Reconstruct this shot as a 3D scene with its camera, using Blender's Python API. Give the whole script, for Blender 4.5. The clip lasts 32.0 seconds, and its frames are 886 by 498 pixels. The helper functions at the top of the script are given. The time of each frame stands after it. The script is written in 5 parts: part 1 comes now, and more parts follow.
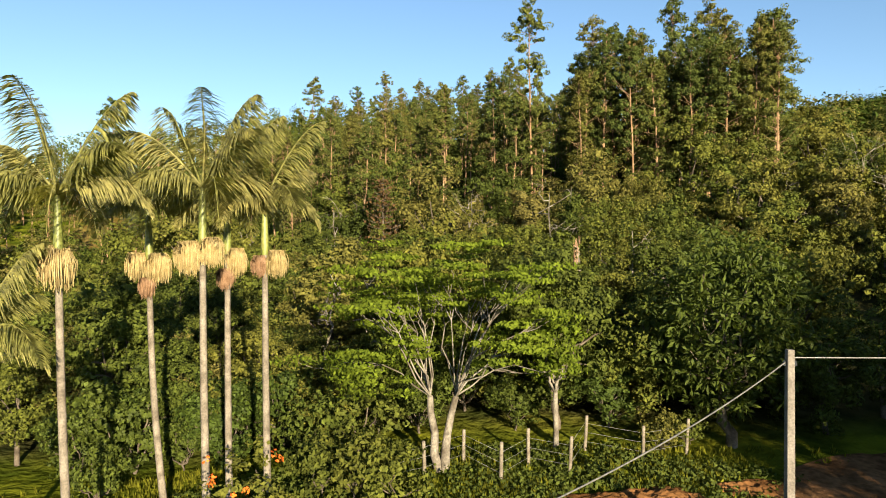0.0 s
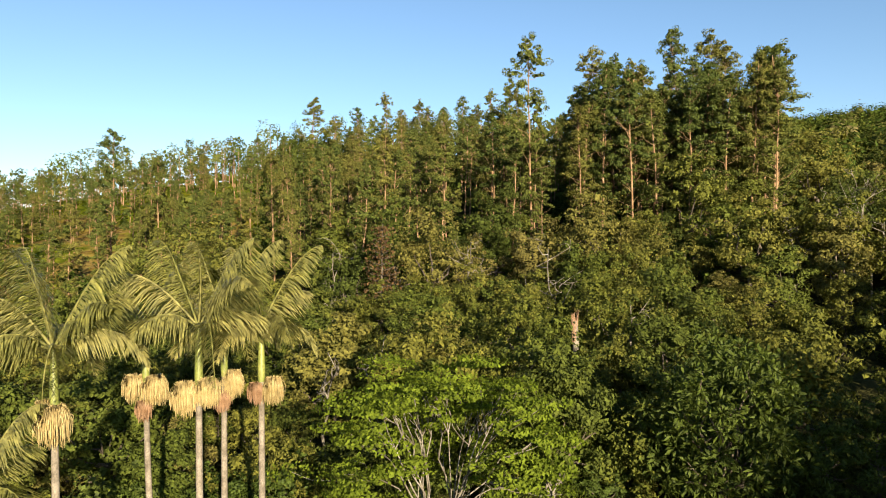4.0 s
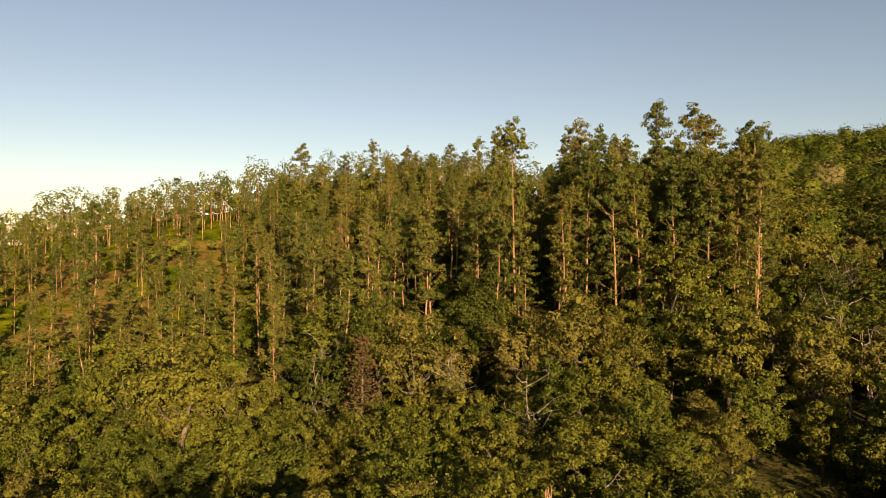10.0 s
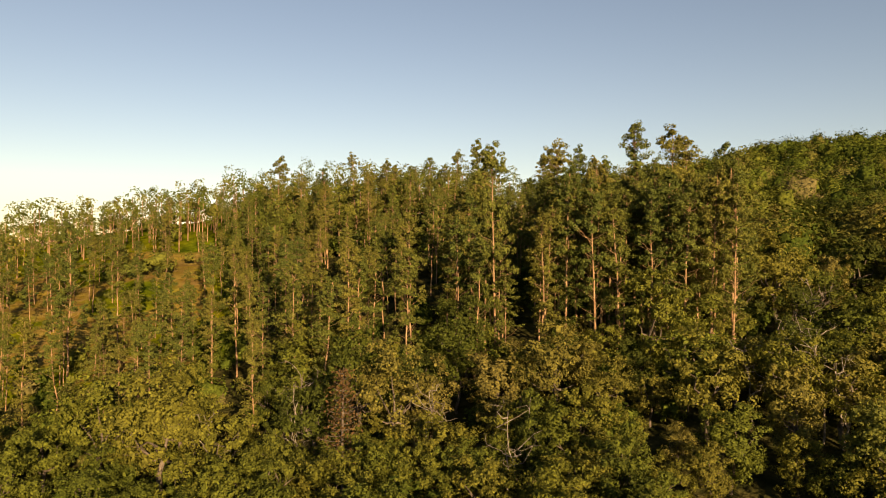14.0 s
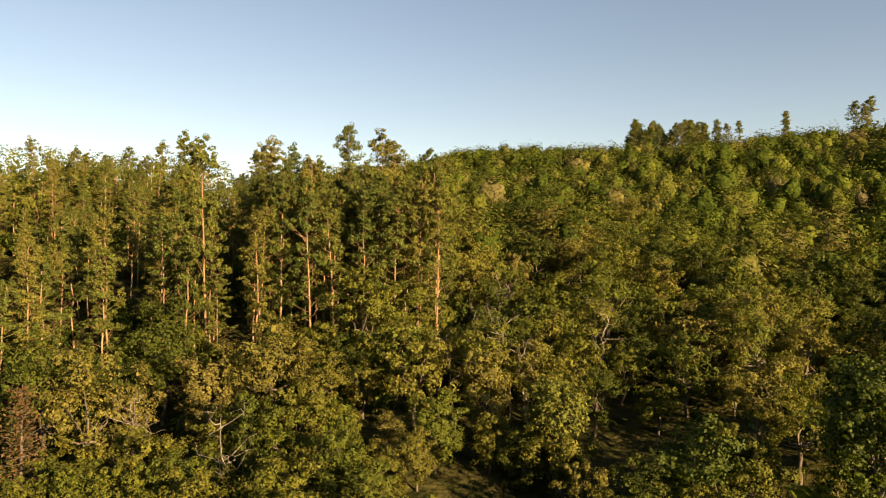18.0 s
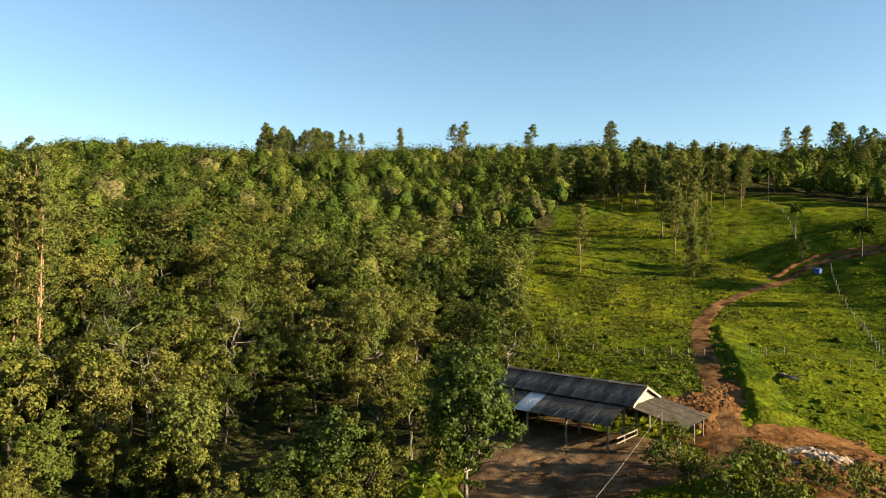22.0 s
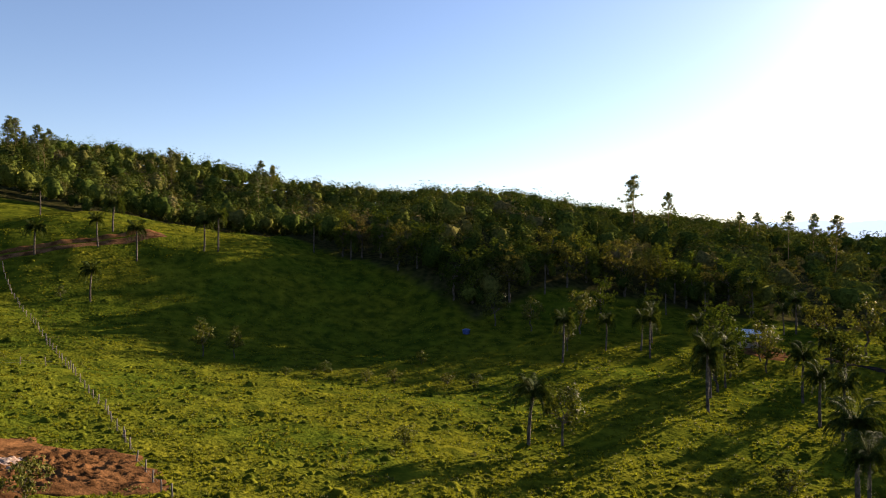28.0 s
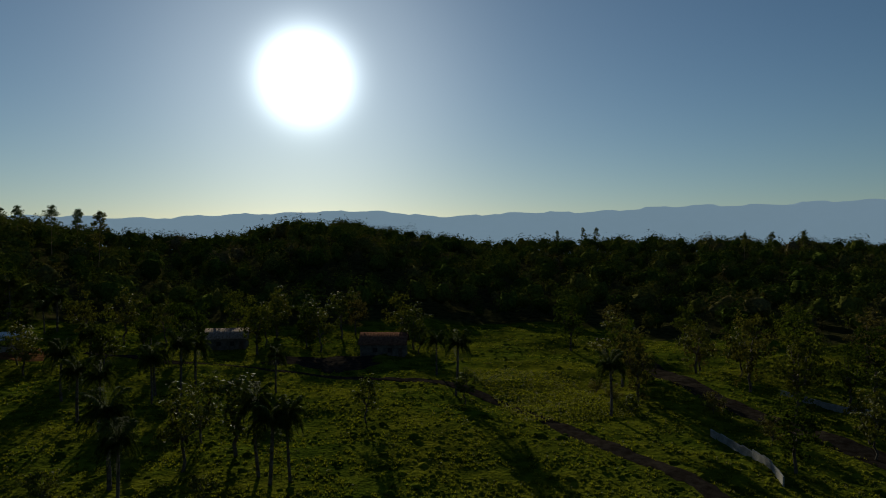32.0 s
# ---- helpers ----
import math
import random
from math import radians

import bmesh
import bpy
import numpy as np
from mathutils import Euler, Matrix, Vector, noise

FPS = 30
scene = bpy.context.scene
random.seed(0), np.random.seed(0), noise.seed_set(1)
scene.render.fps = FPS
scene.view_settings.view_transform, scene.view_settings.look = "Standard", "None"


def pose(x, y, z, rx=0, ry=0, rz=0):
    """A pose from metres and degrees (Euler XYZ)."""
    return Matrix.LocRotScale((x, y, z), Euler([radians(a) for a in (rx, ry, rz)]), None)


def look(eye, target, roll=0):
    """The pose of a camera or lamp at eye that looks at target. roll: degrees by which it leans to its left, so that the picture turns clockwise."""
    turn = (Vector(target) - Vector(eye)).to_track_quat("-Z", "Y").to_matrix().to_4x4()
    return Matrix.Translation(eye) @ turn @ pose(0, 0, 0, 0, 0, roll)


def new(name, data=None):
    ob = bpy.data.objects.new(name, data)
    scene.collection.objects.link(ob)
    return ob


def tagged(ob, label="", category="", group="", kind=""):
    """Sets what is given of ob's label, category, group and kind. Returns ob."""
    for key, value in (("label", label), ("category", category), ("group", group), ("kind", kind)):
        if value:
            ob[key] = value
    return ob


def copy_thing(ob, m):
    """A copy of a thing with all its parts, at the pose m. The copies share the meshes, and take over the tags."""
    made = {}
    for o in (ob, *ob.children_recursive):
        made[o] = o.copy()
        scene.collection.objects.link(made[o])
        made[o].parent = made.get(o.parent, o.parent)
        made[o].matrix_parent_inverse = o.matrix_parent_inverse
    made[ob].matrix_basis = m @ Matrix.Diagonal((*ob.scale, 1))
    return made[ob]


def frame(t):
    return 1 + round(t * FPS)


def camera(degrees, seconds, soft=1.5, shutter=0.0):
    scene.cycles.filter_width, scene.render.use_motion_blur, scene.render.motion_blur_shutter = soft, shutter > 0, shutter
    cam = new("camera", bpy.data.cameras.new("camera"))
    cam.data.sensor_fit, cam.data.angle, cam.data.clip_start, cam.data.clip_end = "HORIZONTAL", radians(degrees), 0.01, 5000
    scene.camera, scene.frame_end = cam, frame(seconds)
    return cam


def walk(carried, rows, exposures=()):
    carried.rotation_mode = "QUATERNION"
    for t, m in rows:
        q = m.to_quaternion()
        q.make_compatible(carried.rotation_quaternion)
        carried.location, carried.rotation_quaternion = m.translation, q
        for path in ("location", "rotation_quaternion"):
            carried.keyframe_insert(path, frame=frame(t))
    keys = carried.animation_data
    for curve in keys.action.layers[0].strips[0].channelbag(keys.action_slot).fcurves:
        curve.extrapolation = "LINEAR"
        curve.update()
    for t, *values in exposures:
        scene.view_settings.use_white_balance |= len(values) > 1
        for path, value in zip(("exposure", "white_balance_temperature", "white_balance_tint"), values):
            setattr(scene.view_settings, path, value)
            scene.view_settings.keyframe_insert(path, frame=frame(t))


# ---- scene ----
from mathutils.bvhtree import BVHTree

# ---------------------------------------------------------------- camera
cam = camera(65.1, 32.0, 1.0)
METRES, EYE, TILT, LEAN, TURN = 22.0, 9.5, -0.27, 0.0, 0.0
ROWS = [
    (0.0, 0.0, 0.0, 0.0, 0.0, 0.0, -0.0),
    (0.5, 0.0007, 0.0001, 0.0222, 0.0, 0.05, 0.0),
    (1.0, 0.0012, 0.0006, 0.0448, 0.0, 0.06, -0.0),
    (1.5, 0.0019, 0.0009, 0.0676, 0.01, 0.06, -0.02),
    (2.0, 0.0022, 0.0011, 0.0909, 0.01, 0.06, -0.04),
    (2.5, 0.0028, 0.0014, 0.1147, 0.03, 0.07, -0.03),
    (3.0, 0.0035, 0.0012, 0.1389, 0.04, 0.07, -0.01),
    (3.5, 0.0043, 0.0006, 0.1631, 0.04, 0.1, -0.01),
    (5.5, 0.009, -0.0028, 0.2716, 0.02, 0.08, -0.2),
    (6.0, 0.0078, -0.0009, 0.3139, 0.02, 0.01, -0.22),
    (6.5, 0.0074, 0.0028, 0.3539, 0.01, -0.07, -0.25),
    (7.0, 0.0083, 0.0087, 0.3903, 0.01, -0.11, -0.27),
    (7.5, 0.0097, 0.0154, 0.4275, -0.03, -0.08, -0.23),
    (8.0, 0.0224, 0.0177, 0.4677, -0.06, -0.07, -0.1),
    (8.5, 0.0406, 0.0171, 0.5078, -0.17, -0.03, -0.11),
    (9.0, 0.0492, 0.0139, 0.5472, -0.32, 0.1, -0.11),
    (9.5, 0.0532, 0.0071, 0.5881, -0.44, 0.18, -0.11),
    (10.0, 0.0514, 0.0006, 0.631, -0.6, 0.17, -0.19),
    (10.5, 0.0448, -0.0002, 0.6727, -0.76, 0.16, -0.29),
    (11.0, 0.0363, 0.0025, 0.7121, -0.95, 0.15, -0.3),
    (11.5, 0.0315, 0.008, 0.7478, -1.13, 0.17, -0.25),
    (12.0, 0.0314, 0.0134, 0.7583, -1.28, 0.2, -0.2),
    (12.5, 0.0348, 0.0176, 0.7595, -1.44, 0.19, -0.14),
    (13.0, 0.0396, 0.0176, 0.7601, -1.57, 0.18, -0.1),
    (13.5, 0.0435, 0.0118, 0.7606, -1.72, 0.16, -0.09),
    (15.5, 0.0384, -0.0164, 0.7606, -8.94, 0.0, -0.23),
    (16.0, 0.0326, -0.0115, 0.7619, -12.74, -0.07, -0.2),
    (16.5, 0.0278, -0.0063, 0.7636, -16.05, -0.11, -0.14),
    (17.0, 0.031, -0.0053, 0.7643, -19.19, -0.11, -0.09),
    (17.5, 0.0314, -0.0044, 0.7653, -22.45, -0.08, -0.03),
    (18.0, 0.034, -0.0097, 0.7673, -25.66, -0.05, 0.01),
    (18.5, 0.0343, -0.0159, 0.7675, -28.93, 0.01, -0.0),
    (19.0, 0.0321, -0.023, 0.7683, -32.18, 0.07, -0.02),
    (19.5, 0.0266, -0.025, 0.7682, -35.45, 0.13, -0.06),
    (20.0, 0.0212, -0.0291, 0.7681, -38.86, 0.16, -0.06),
    (20.5, 0.0163, -0.0299, 0.7694, -42.5, 0.15, -0.07),
    (21.0, 0.0133, -0.0319, 0.7689, -46.76, 0.16, -0.03),
    (21.5, 0.0129, -0.0327, 0.7682, -51.1, 0.16, -0.01),
    (22.0, 0.0134, -0.0342, 0.7689, -55.44, 0.15, 0.04),
    (22.5, 0.0153, -0.0372, 0.7699, -59.77, 0.13, 0.06),
    (23.0, 0.0179, -0.0415, 0.7707, -64.11, 0.11, 0.1),
    (23.5, 0.0182, -0.0462, 0.7708, -68.68, 0.11, 0.13),
    (24.0, 0.0163, -0.0503, 0.7694, -73.42, 0.13, 0.12),
    (24.5, 0.0115, -0.0542, 0.7696, -78.32, 0.12, 0.12),
    (26.5, -0.0042, -0.0565, 0.7702, -99.07, 0.04, 0.03),
    (27.0, -0.0057, -0.0595, 0.7711, -104.92, -0.01, 0.03),
    (27.5, -0.0069, -0.062, 0.7707, -110.88, -0.06, 0.04),
    (28.0, -0.008, -0.0648, 0.7714, -116.84, -0.11, 0.05),
    (28.5, -0.0107, -0.0765, 0.7736, -122.77, -0.19, 0.1),
    (29.0, -0.0139, -0.0809, 0.7731, -129.02, -0.19, 0.09),
    (29.5, -0.0173, -0.0851, 0.7743, -135.54, -0.23, 0.06),
    (30.0, -0.0231, -0.0906, 0.7743, -142.53, -0.27, 0.02),
    (30.5, -0.0299, -0.0991, 0.7747, -149.64, -0.34, 0.04),
    (31.0, -0.038, -0.1057, 0.7738, -156.77, -0.36, 0.02),
    (31.5, -0.0432, -0.1081, 0.7762, -164.04, -0.46, 0.04),
    (32.0, -0.0489, -0.1097, 0.7776, -172.49, -0.53, -0.01),
]

EXPOSURES = [(0.0, 1.97, 6000, 7), (3.5, 1.92, 5900, 8), (6.0, 1.69, 7250, 14), (8.0, 1.59, 8350, 21), (13.0, 1.52, 8650, 22), (20.0, 2.12, 8050, 16), (21.0, 2.16, 6800, 8), (21.5, 2.20, 6500, 6), (23.0, 2.23, 6000, 1),
             (26.5, 2.11, 6000, 10), (28.0, 1.95, 6200, 24), (29.5, 1.15, 5600, 12), (30.5, 0.42, 5450, 4), (32.0, -0.33, 5500, 2)]
walk(cam, [(t, pose(0, 0, EYE, TILT, LEAN, TURN) @ pose(METRES * x, METRES * y, METRES * z, 90 + pitch, roll, yaw)) for t, x, y, z, yaw, pitch, roll in ROWS], EXPOSURES)

# ---------------------------------------------------------------- light
SUN_BEARING, SUN_HEIGHT = radians(161.3), radians(13.4)
world = bpy.data.worlds.new("sky")
scene.world = world
world.use_nodes = True
wn = world.node_tree
sky = wn.nodes.new("ShaderNodeTexSky")
sky.sky_type = "NISHITA"
sky.sun_disc = False
sky.sun_elevation, sky.sun_rotation = SUN_HEIGHT, SUN_BEARING
sky.air_density, sky.dust_density, sky.ozone_density = 0.92, 0.15, 1.6
wn.nodes["Background"].inputs[1].default_value = 0.05
sun_way = Vector((math.sin(SUN_BEARING) * math.cos(SUN_HEIGHT), math.cos(SUN_BEARING) * math.cos(SUN_HEIGHT), math.sin(SUN_HEIGHT)))
# the bright ring of scattered light round the sun
way = wn.nodes.new("ShaderNodeTexCoord")
dot = wn.nodes.new("ShaderNodeVectorMath")
dot.operation = "DOT_PRODUCT"
dot.inputs[1].default_value = sun_way
wn.links.new(way.outputs["Generated"], dot.inputs[0])
ring = None
for power, strength in ((900.0, 88.0), (60.0, 5.5), (9.0, 1.0)):
    p = wn.nodes.new("ShaderNodeMath")
    p.operation, p.use_clamp = "POWER", False
    lift = wn.nodes.new("ShaderNodeMath")
    lift.operation = "MAXIMUM"
    wn.links.new(dot.outputs["Value"], lift.inputs[0])
    wn.links.new(lift.outputs[0], p.inputs[0])
    p.inputs[1].default_value = power
    k = wn.nodes.new("ShaderNodeMath")
    k.operation = "MULTIPLY_ADD"
    k.inputs[1].default_value = strength
    wn.links.new(p.outputs[0], k.inputs[0])
    if ring is not None:
        wn.links.new(ring, k.inputs[2])
    else:
        k.inputs[2].default_value = 0.0
    ring = k.outputs[0]
glow = wn.nodes.new("ShaderNodeVectorMath")
glow.operation = "SCALE"
glow.inputs[0].default_value = (1.0, 0.97, 0.9)
wn.links.new(ring, glow.inputs["Scale"])
total = wn.nodes.new("ShaderNodeVectorMath")
wn.links.new(sky.outputs[0], total.inputs[0])
wn.links.new(glow.outputs[0], total.inputs[1])
wn.links.new(total.outputs[0], wn.nodes["Background"].inputs[0])
sun = new("sun", bpy.data.lights.new("sun", "SUN"))
sun.data.energy, sun.data.angle, sun.data.color = 5.0, radians(0.6), (1.0, 0.80, 0.52)
sun.matrix_world = look(sun_way * 300, (0, 0, 0))


# ---------------------------------------------------------------- materials
def shader(name):
    m = bpy.data.materials.new(name)
    m.use_nodes = True
    return m, m.node_tree, m.node_tree.nodes["Principled BSDF"]


def ramp_noise(nt, a, b, scale, detail=4.0, lo=0.35, hi=0.65, vec=None):
    """A colour that runs from a to b by noise of that many waves a metre."""
    tex = nt.nodes.new("ShaderNodeTexNoise")
    tex.inputs["Scale"].default_value, tex.inputs["Detail"].default_value = scale, detail
    if vec is None:
        vec = nt.nodes.new("ShaderNodeTexCoord").outputs["Object"]
    nt.links.new(vec, tex.inputs["Vector"])
    ramp = nt.nodes.new("ShaderNodeValToRGB")
    ramp.color_ramp.elements[0].position, ramp.color_ramp.elements[1].position = lo, hi
    ramp.color_ramp.elements[0].color, ramp.color_ramp.elements[1].color = (*a, 1), (*b, 1)
    nt.links.new(tex.outputs["Fac"], ramp.inputs[0])
    return ramp.outputs[0], tex


def mix(nt, fac, a, b, kind="MIX"):
    n = nt.nodes.new("ShaderNodeMix")
    n.data_type, n.blend_type = "RGBA", kind
    for socket, value in ((n.inputs[0], fac), (n.inputs[6], a), (n.inputs[7], b)):
        if isinstance(value, (int, float)):
            socket.default_value = value
        elif isinstance(value, tuple):
            socket.default_value = (*value, 1)
        else:
            nt.links.new(value, socket)
    return n.outputs[2]


def bump(nt, bsdf, tex, strength, distance):
    b = nt.nodes.new("ShaderNodeBump")
    b.inputs["Strength"].default_value, b.inputs["Distance"].default_value = strength, distance
    nt.links.new(tex.outputs["Fac"], b.inputs["Height"])
    nt.links.new(b.outputs[0], bsdf.inputs["Normal"])


def surface(name, a, b, scale=3.0, rough=0.8, fine=40.0, relief=0.4, depth=0.02, metal=0.0, lo=0.35, hi=0.65, vary=0.0):
    """A worn surface: two colours at a broad scale, a finer darker grain, and relief."""
    m, nt, p = shader(name)
    broad, _ = ramp_noise(nt, a, b, scale, 5.0, lo, hi)
    grain, tex = ramp_noise(nt, (0.62, 0.62, 0.62), (1.15, 1.15, 1.15), fine, 3.0, 0.3, 0.7)
    col = mix(nt, 1.0, broad, grain, "MULTIPLY")
    if vary:
        info = nt.nodes.new("ShaderNodeObjectInfo")
        col = mix(nt, 1.0, col, mix(nt, info.outputs["Random"], (1 - vary,) * 3, (1 + vary,) * 3), "MULTIPLY")
    nt.links.new(col, p.inputs["Base Color"])
    p.inputs["Roughness"].default_value, p.inputs["Metallic"].default_value = rough, metal
    p.inputs["Specular IOR Level"].default_value = 0.0 if rough > 0.9 else 0.15 if rough > 0.75 else 0.5
    bump(nt, p, tex, relief, depth)
    return m


def foliage(name, dark, light, through_light=0.2, rough=0.75, spread=0.2, gloss=0.1, tones=None, joined=False):
    """Leaves: each tree differs a little, each leaf a little more; light shines through."""
    m, nt, p = shader(name)
    info = nt.nodes.new("ShaderNodeObjectInfo")
    geo = nt.nodes.new("ShaderNodeNewGeometry")
    ramp = nt.nodes.new("ShaderNodeValToRGB")
    stops = tones or ((0.0, dark), (1.0, light))
    while len(ramp.color_ramp.elements) < len(stops):
        ramp.color_ramp.elements.new(0.5)
    for e, (pos, c) in zip(ramp.color_ramp.elements, stops):
        e.position, e.color = pos, (*c, 1)
    pick = info.outputs["Random"]
    if joined:
        own = nt.nodes.new("ShaderNodeAttribute")
        own.attribute_name = "tone"
        pick = own.outputs["Fac"]
    nt.links.new(pick, ramp.inputs[0])
    tree = ramp.outputs[0]
    low = tuple(1 - spread for _ in range(3))
    high = (1 + spread, 1 + spread * 0.9, 1 + spread * 0.4)
    col = mix(nt, 1.0, tree, mix(nt, geo.outputs["Random Per Island"], low, high), "MULTIPLY")
    mottle, tex = ramp_noise(nt, (0.55, 0.57, 0.6), (1.22, 1.2, 1.15), 1.1 if joined else 3.6, 3.0, 0.36, 0.64)
    col = mix(nt, 1.0, col, mottle, "MULTIPLY")
    bump(nt, p, tex, 0.8, 0.5 if joined else 0.25)
    nt.links.new(col, p.inputs["Base Color"])
    p.inputs["Roughness"].default_value = rough
    p.inputs["Specular IOR Level"].default_value = gloss
    t = nt.nodes.new("ShaderNodeBsdfTranslucent")
    nt.links.new(mix(nt, 1.0, col, (1.5, 1.5, 0.5), "MULTIPLY"), t.inputs[0])
    s = nt.nodes.new("ShaderNodeMixShader")
    s.inputs[0].default_value = through_light
    nt.links.new(p.outputs[0], s.inputs[1])
    nt.links.new(t.outputs[0], s.inputs[2])
    nt.links.new(s.outputs[0], nt.nodes["Material Output"].inputs[0])
    return m


def ground_material():
    """Pasture grass, forest litter and bare earth, parted by the attributes litter and earth."""
    m, nt, p = shader("ground_cover")
    grass, tex = ramp_noise(nt, (0.030, 0.044, 0.005), (0.098, 0.112, 0.010), 0.35, 8.0)
    dry, _ = ramp_noise(nt, (0.8, 0.9, 0.75), (1.35, 1.15, 0.9), 0.045, 4.0)
    grass = mix(nt, 1.0, grass, dry, "MULTIPLY")
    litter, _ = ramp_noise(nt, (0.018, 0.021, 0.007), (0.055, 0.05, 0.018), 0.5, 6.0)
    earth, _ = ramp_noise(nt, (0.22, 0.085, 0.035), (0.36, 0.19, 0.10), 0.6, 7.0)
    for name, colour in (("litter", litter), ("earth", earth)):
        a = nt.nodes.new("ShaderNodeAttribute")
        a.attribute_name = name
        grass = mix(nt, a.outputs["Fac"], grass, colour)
    nt.links.new(grass, p.inputs["Base Color"])
    p.inputs["Roughness"].default_value = 0.95
    p.inputs["Specular IOR Level"].default_value = 0.0
    fine, tex2 = ramp_noise(nt, (0, 0, 0), (1, 1, 1), 1.6, 6.0)
    bump(nt, p, tex2, 0.8, 0.5)
    return m


GROUND = ground_material()
WOOD_TONES = ((0.0, (0.030, 0.046, 0.009)), (0.25, (0.046, 0.066, 0.012)), (0.5, (0.064, 0.083, 0.015)), (0.75, (0.084, 0.094, 0.018)), (0.92, (0.092, 0.088, 0.026)), (1.0, (0.098, 0.083, 0.042)))
NEAR_TONES = ((0.0, (0.042, 0.055, 0.010)), (0.25, (0.064, 0.082, 0.013)), (0.5, (0.090, 0.102, 0.016)), (0.75, (0.110, 0.110, 0.020)), (1.0, (0.120, 0.105, 0.030)))
EUC_TONES = ((0.0, (0.066, 0.088, 0.020)), (0.5, (0.098, 0.112, 0.024)), (1.0, (0.128, 0.122, 0.028)))
LEAF_EUC = foliage("eucalyptus_leaves", (0.067, 0.074, 0.013), (0.111, 0.096, 0.017), tones=EUC_TONES)
LEAF_WOOD = foliage("woodland_leaves", (0.037, 0.056, 0.010), (0.096, 0.092, 0.013), tones=NEAR_TONES)
LEAF_WOOD_JOINED = foliage("joined_woodland_leaves", (0.037, 0.056, 0.010), (0.096, 0.092, 0.013), 0.09, 0.9, 0.1, 0.0, WOOD_TONES, True)
LEAF_EUC_JOINED = foliage("joined_eucalyptus_leaves", (0.067, 0.074, 0.013), (0.111, 0.096, 0.017), 0.22, 0.9, 0.12, 0.0, EUC_TONES, True)
LEAF_FAR = foliage("far_leaves", (0.056, 0.067, 0.013), (0.074, 0.081, 0.016), 0.25, 0.9, 0.3, 0.0, WOOD_TONES)
LEAF_DARK = foliage("dark_glossy_leaves", (0.049, 0.073, 0.011), (0.065, 0.083, 0.013), 0.3, 0.6, 0.28, 0.15)
LEAF_BRIGHT = foliage("bright_feathery_leaves", (0.108, 0.148, 0.012), (0.124, 0.162, 0.014), 0.42)
LEAF_SHRUB = foliage("shrub_leaves", (0.056, 0.072, 0.012), (0.112, 0.110, 0.019))
LEAF_BROWN = foliage("dry_brown_leaves", (0.074, 0.048, 0.022), (0.096, 0.059, 0.026), 0.3)
LEAF_PALM = foliage("palm_leaflets", (0.20, 0.20, 0.062), (0.29, 0.27, 0.11), 0.4, 0.4)
LEAF_PALM_DARK = foliage("wild_palm_leaflets", (0.045, 0.066, 0.014), (0.068, 0.086, 0.02), 0.25, 0.85, 0.28, 0.02)
BLADES = foliage("grass_blades", (0.116, 0.128, 0.012), (0.136, 0.138, 0.013), 0.45, 0.7, 0.3, 0.05)
FLOWER = foliage("orange_petals", (0.75, 0.16, 0.02), (0.8, 0.2, 0.03), 0.3)
BARK_EUC = surface("eucalyptus_bark", (0.14, 0.082, 0.04), (0.30, 0.195, 0.105), 0.8, 0.8, 9.0, 0.3)
BARK_WOOD = surface("woodland_bark", (0.052, 0.041, 0.030), (0.141, 0.115, 0.085), 1.5, 0.9, 16.0, 0.5)
BARK_PALE = surface("pale_lichen_bark", (0.085, 0.07, 0.052), (0.23, 0.205, 0.165), 1.8, 0.85, 14.0, 0.4)
BARK_PALM = surface("ringed_palm_bark", (0.10, 0.083, 0.062), (0.22, 0.19, 0.15), 2.2, 0.85, 18.0, 0.4)
SHAFT = surface("green_crownshaft", (0.13, 0.155, 0.028), (0.21, 0.215, 0.05), 2.0, 0.5, 12.0, 0.1)
FRUIT = surface("cream_flower_strands", (0.311, 0.229, 0.089), (0.429, 0.340, 0.163), 6.0, 0.8, 30.0, 0.2)
STRAW = surface("brown_spent_strands", (0.192, 0.111, 0.059), (0.296, 0.185, 0.111), 6.0, 0.9, 30.0, 0.2)
EARTH = surface("orange_earth", (0.075, 0.035, 0.013), (0.20, 0.098, 0.037), 0.5, 0.95, 5.0, 0.8, 0.08)
TRACK = surface("brown_dirt_track", (0.06, 0.031, 0.013), (0.19, 0.100, 0.044), 0.5, 0.95, 4.0, 0.8, 0.08)
SPOIL = surface("loose_brown_spoil", (0.05, 0.025, 0.010), (0.155, 0.076, 0.030), 0.7, 0.95, 5.0, 0.9, 0.08)
# Very dark on purpose: the tree shade over the roads is in this colour.
SHADED_GRAVEL = surface("gravel_with_painted_shade", (0.016, 0.013, 0.010), (0.036, 0.030, 0.024), 1.0, 1.0, 14.0, 0.6, 0.03)
YARD = surface("trodden_yard_earth", (0.075, 0.045, 0.024), (0.17, 0.108, 0.06), 0.35, 0.95, 5.0, 0.7, 0.05)
RUBBLE = surface("pale_rubble", (0.15, 0.10, 0.075), (0.33, 0.26, 0.21), 2.0, 0.9, 10.0, 0.6, 0.05)
POST = surface("grey_weathered_wood", (0.11, 0.092, 0.068), (0.22, 0.19, 0.145), 3.0, 0.9, 22.0, 0.5)
CONCRETE = surface("pale_concrete", (0.12, 0.105, 0.088), (0.19, 0.17, 0.145), 2.0, 0.85, 20.0, 0.3)
WIRE = surface("galvanised_wire", (0.16, 0.155, 0.145), (0.24, 0.23, 0.21), 3.0, 0.6, 20.0, 0.1, 0.001, 0.5)
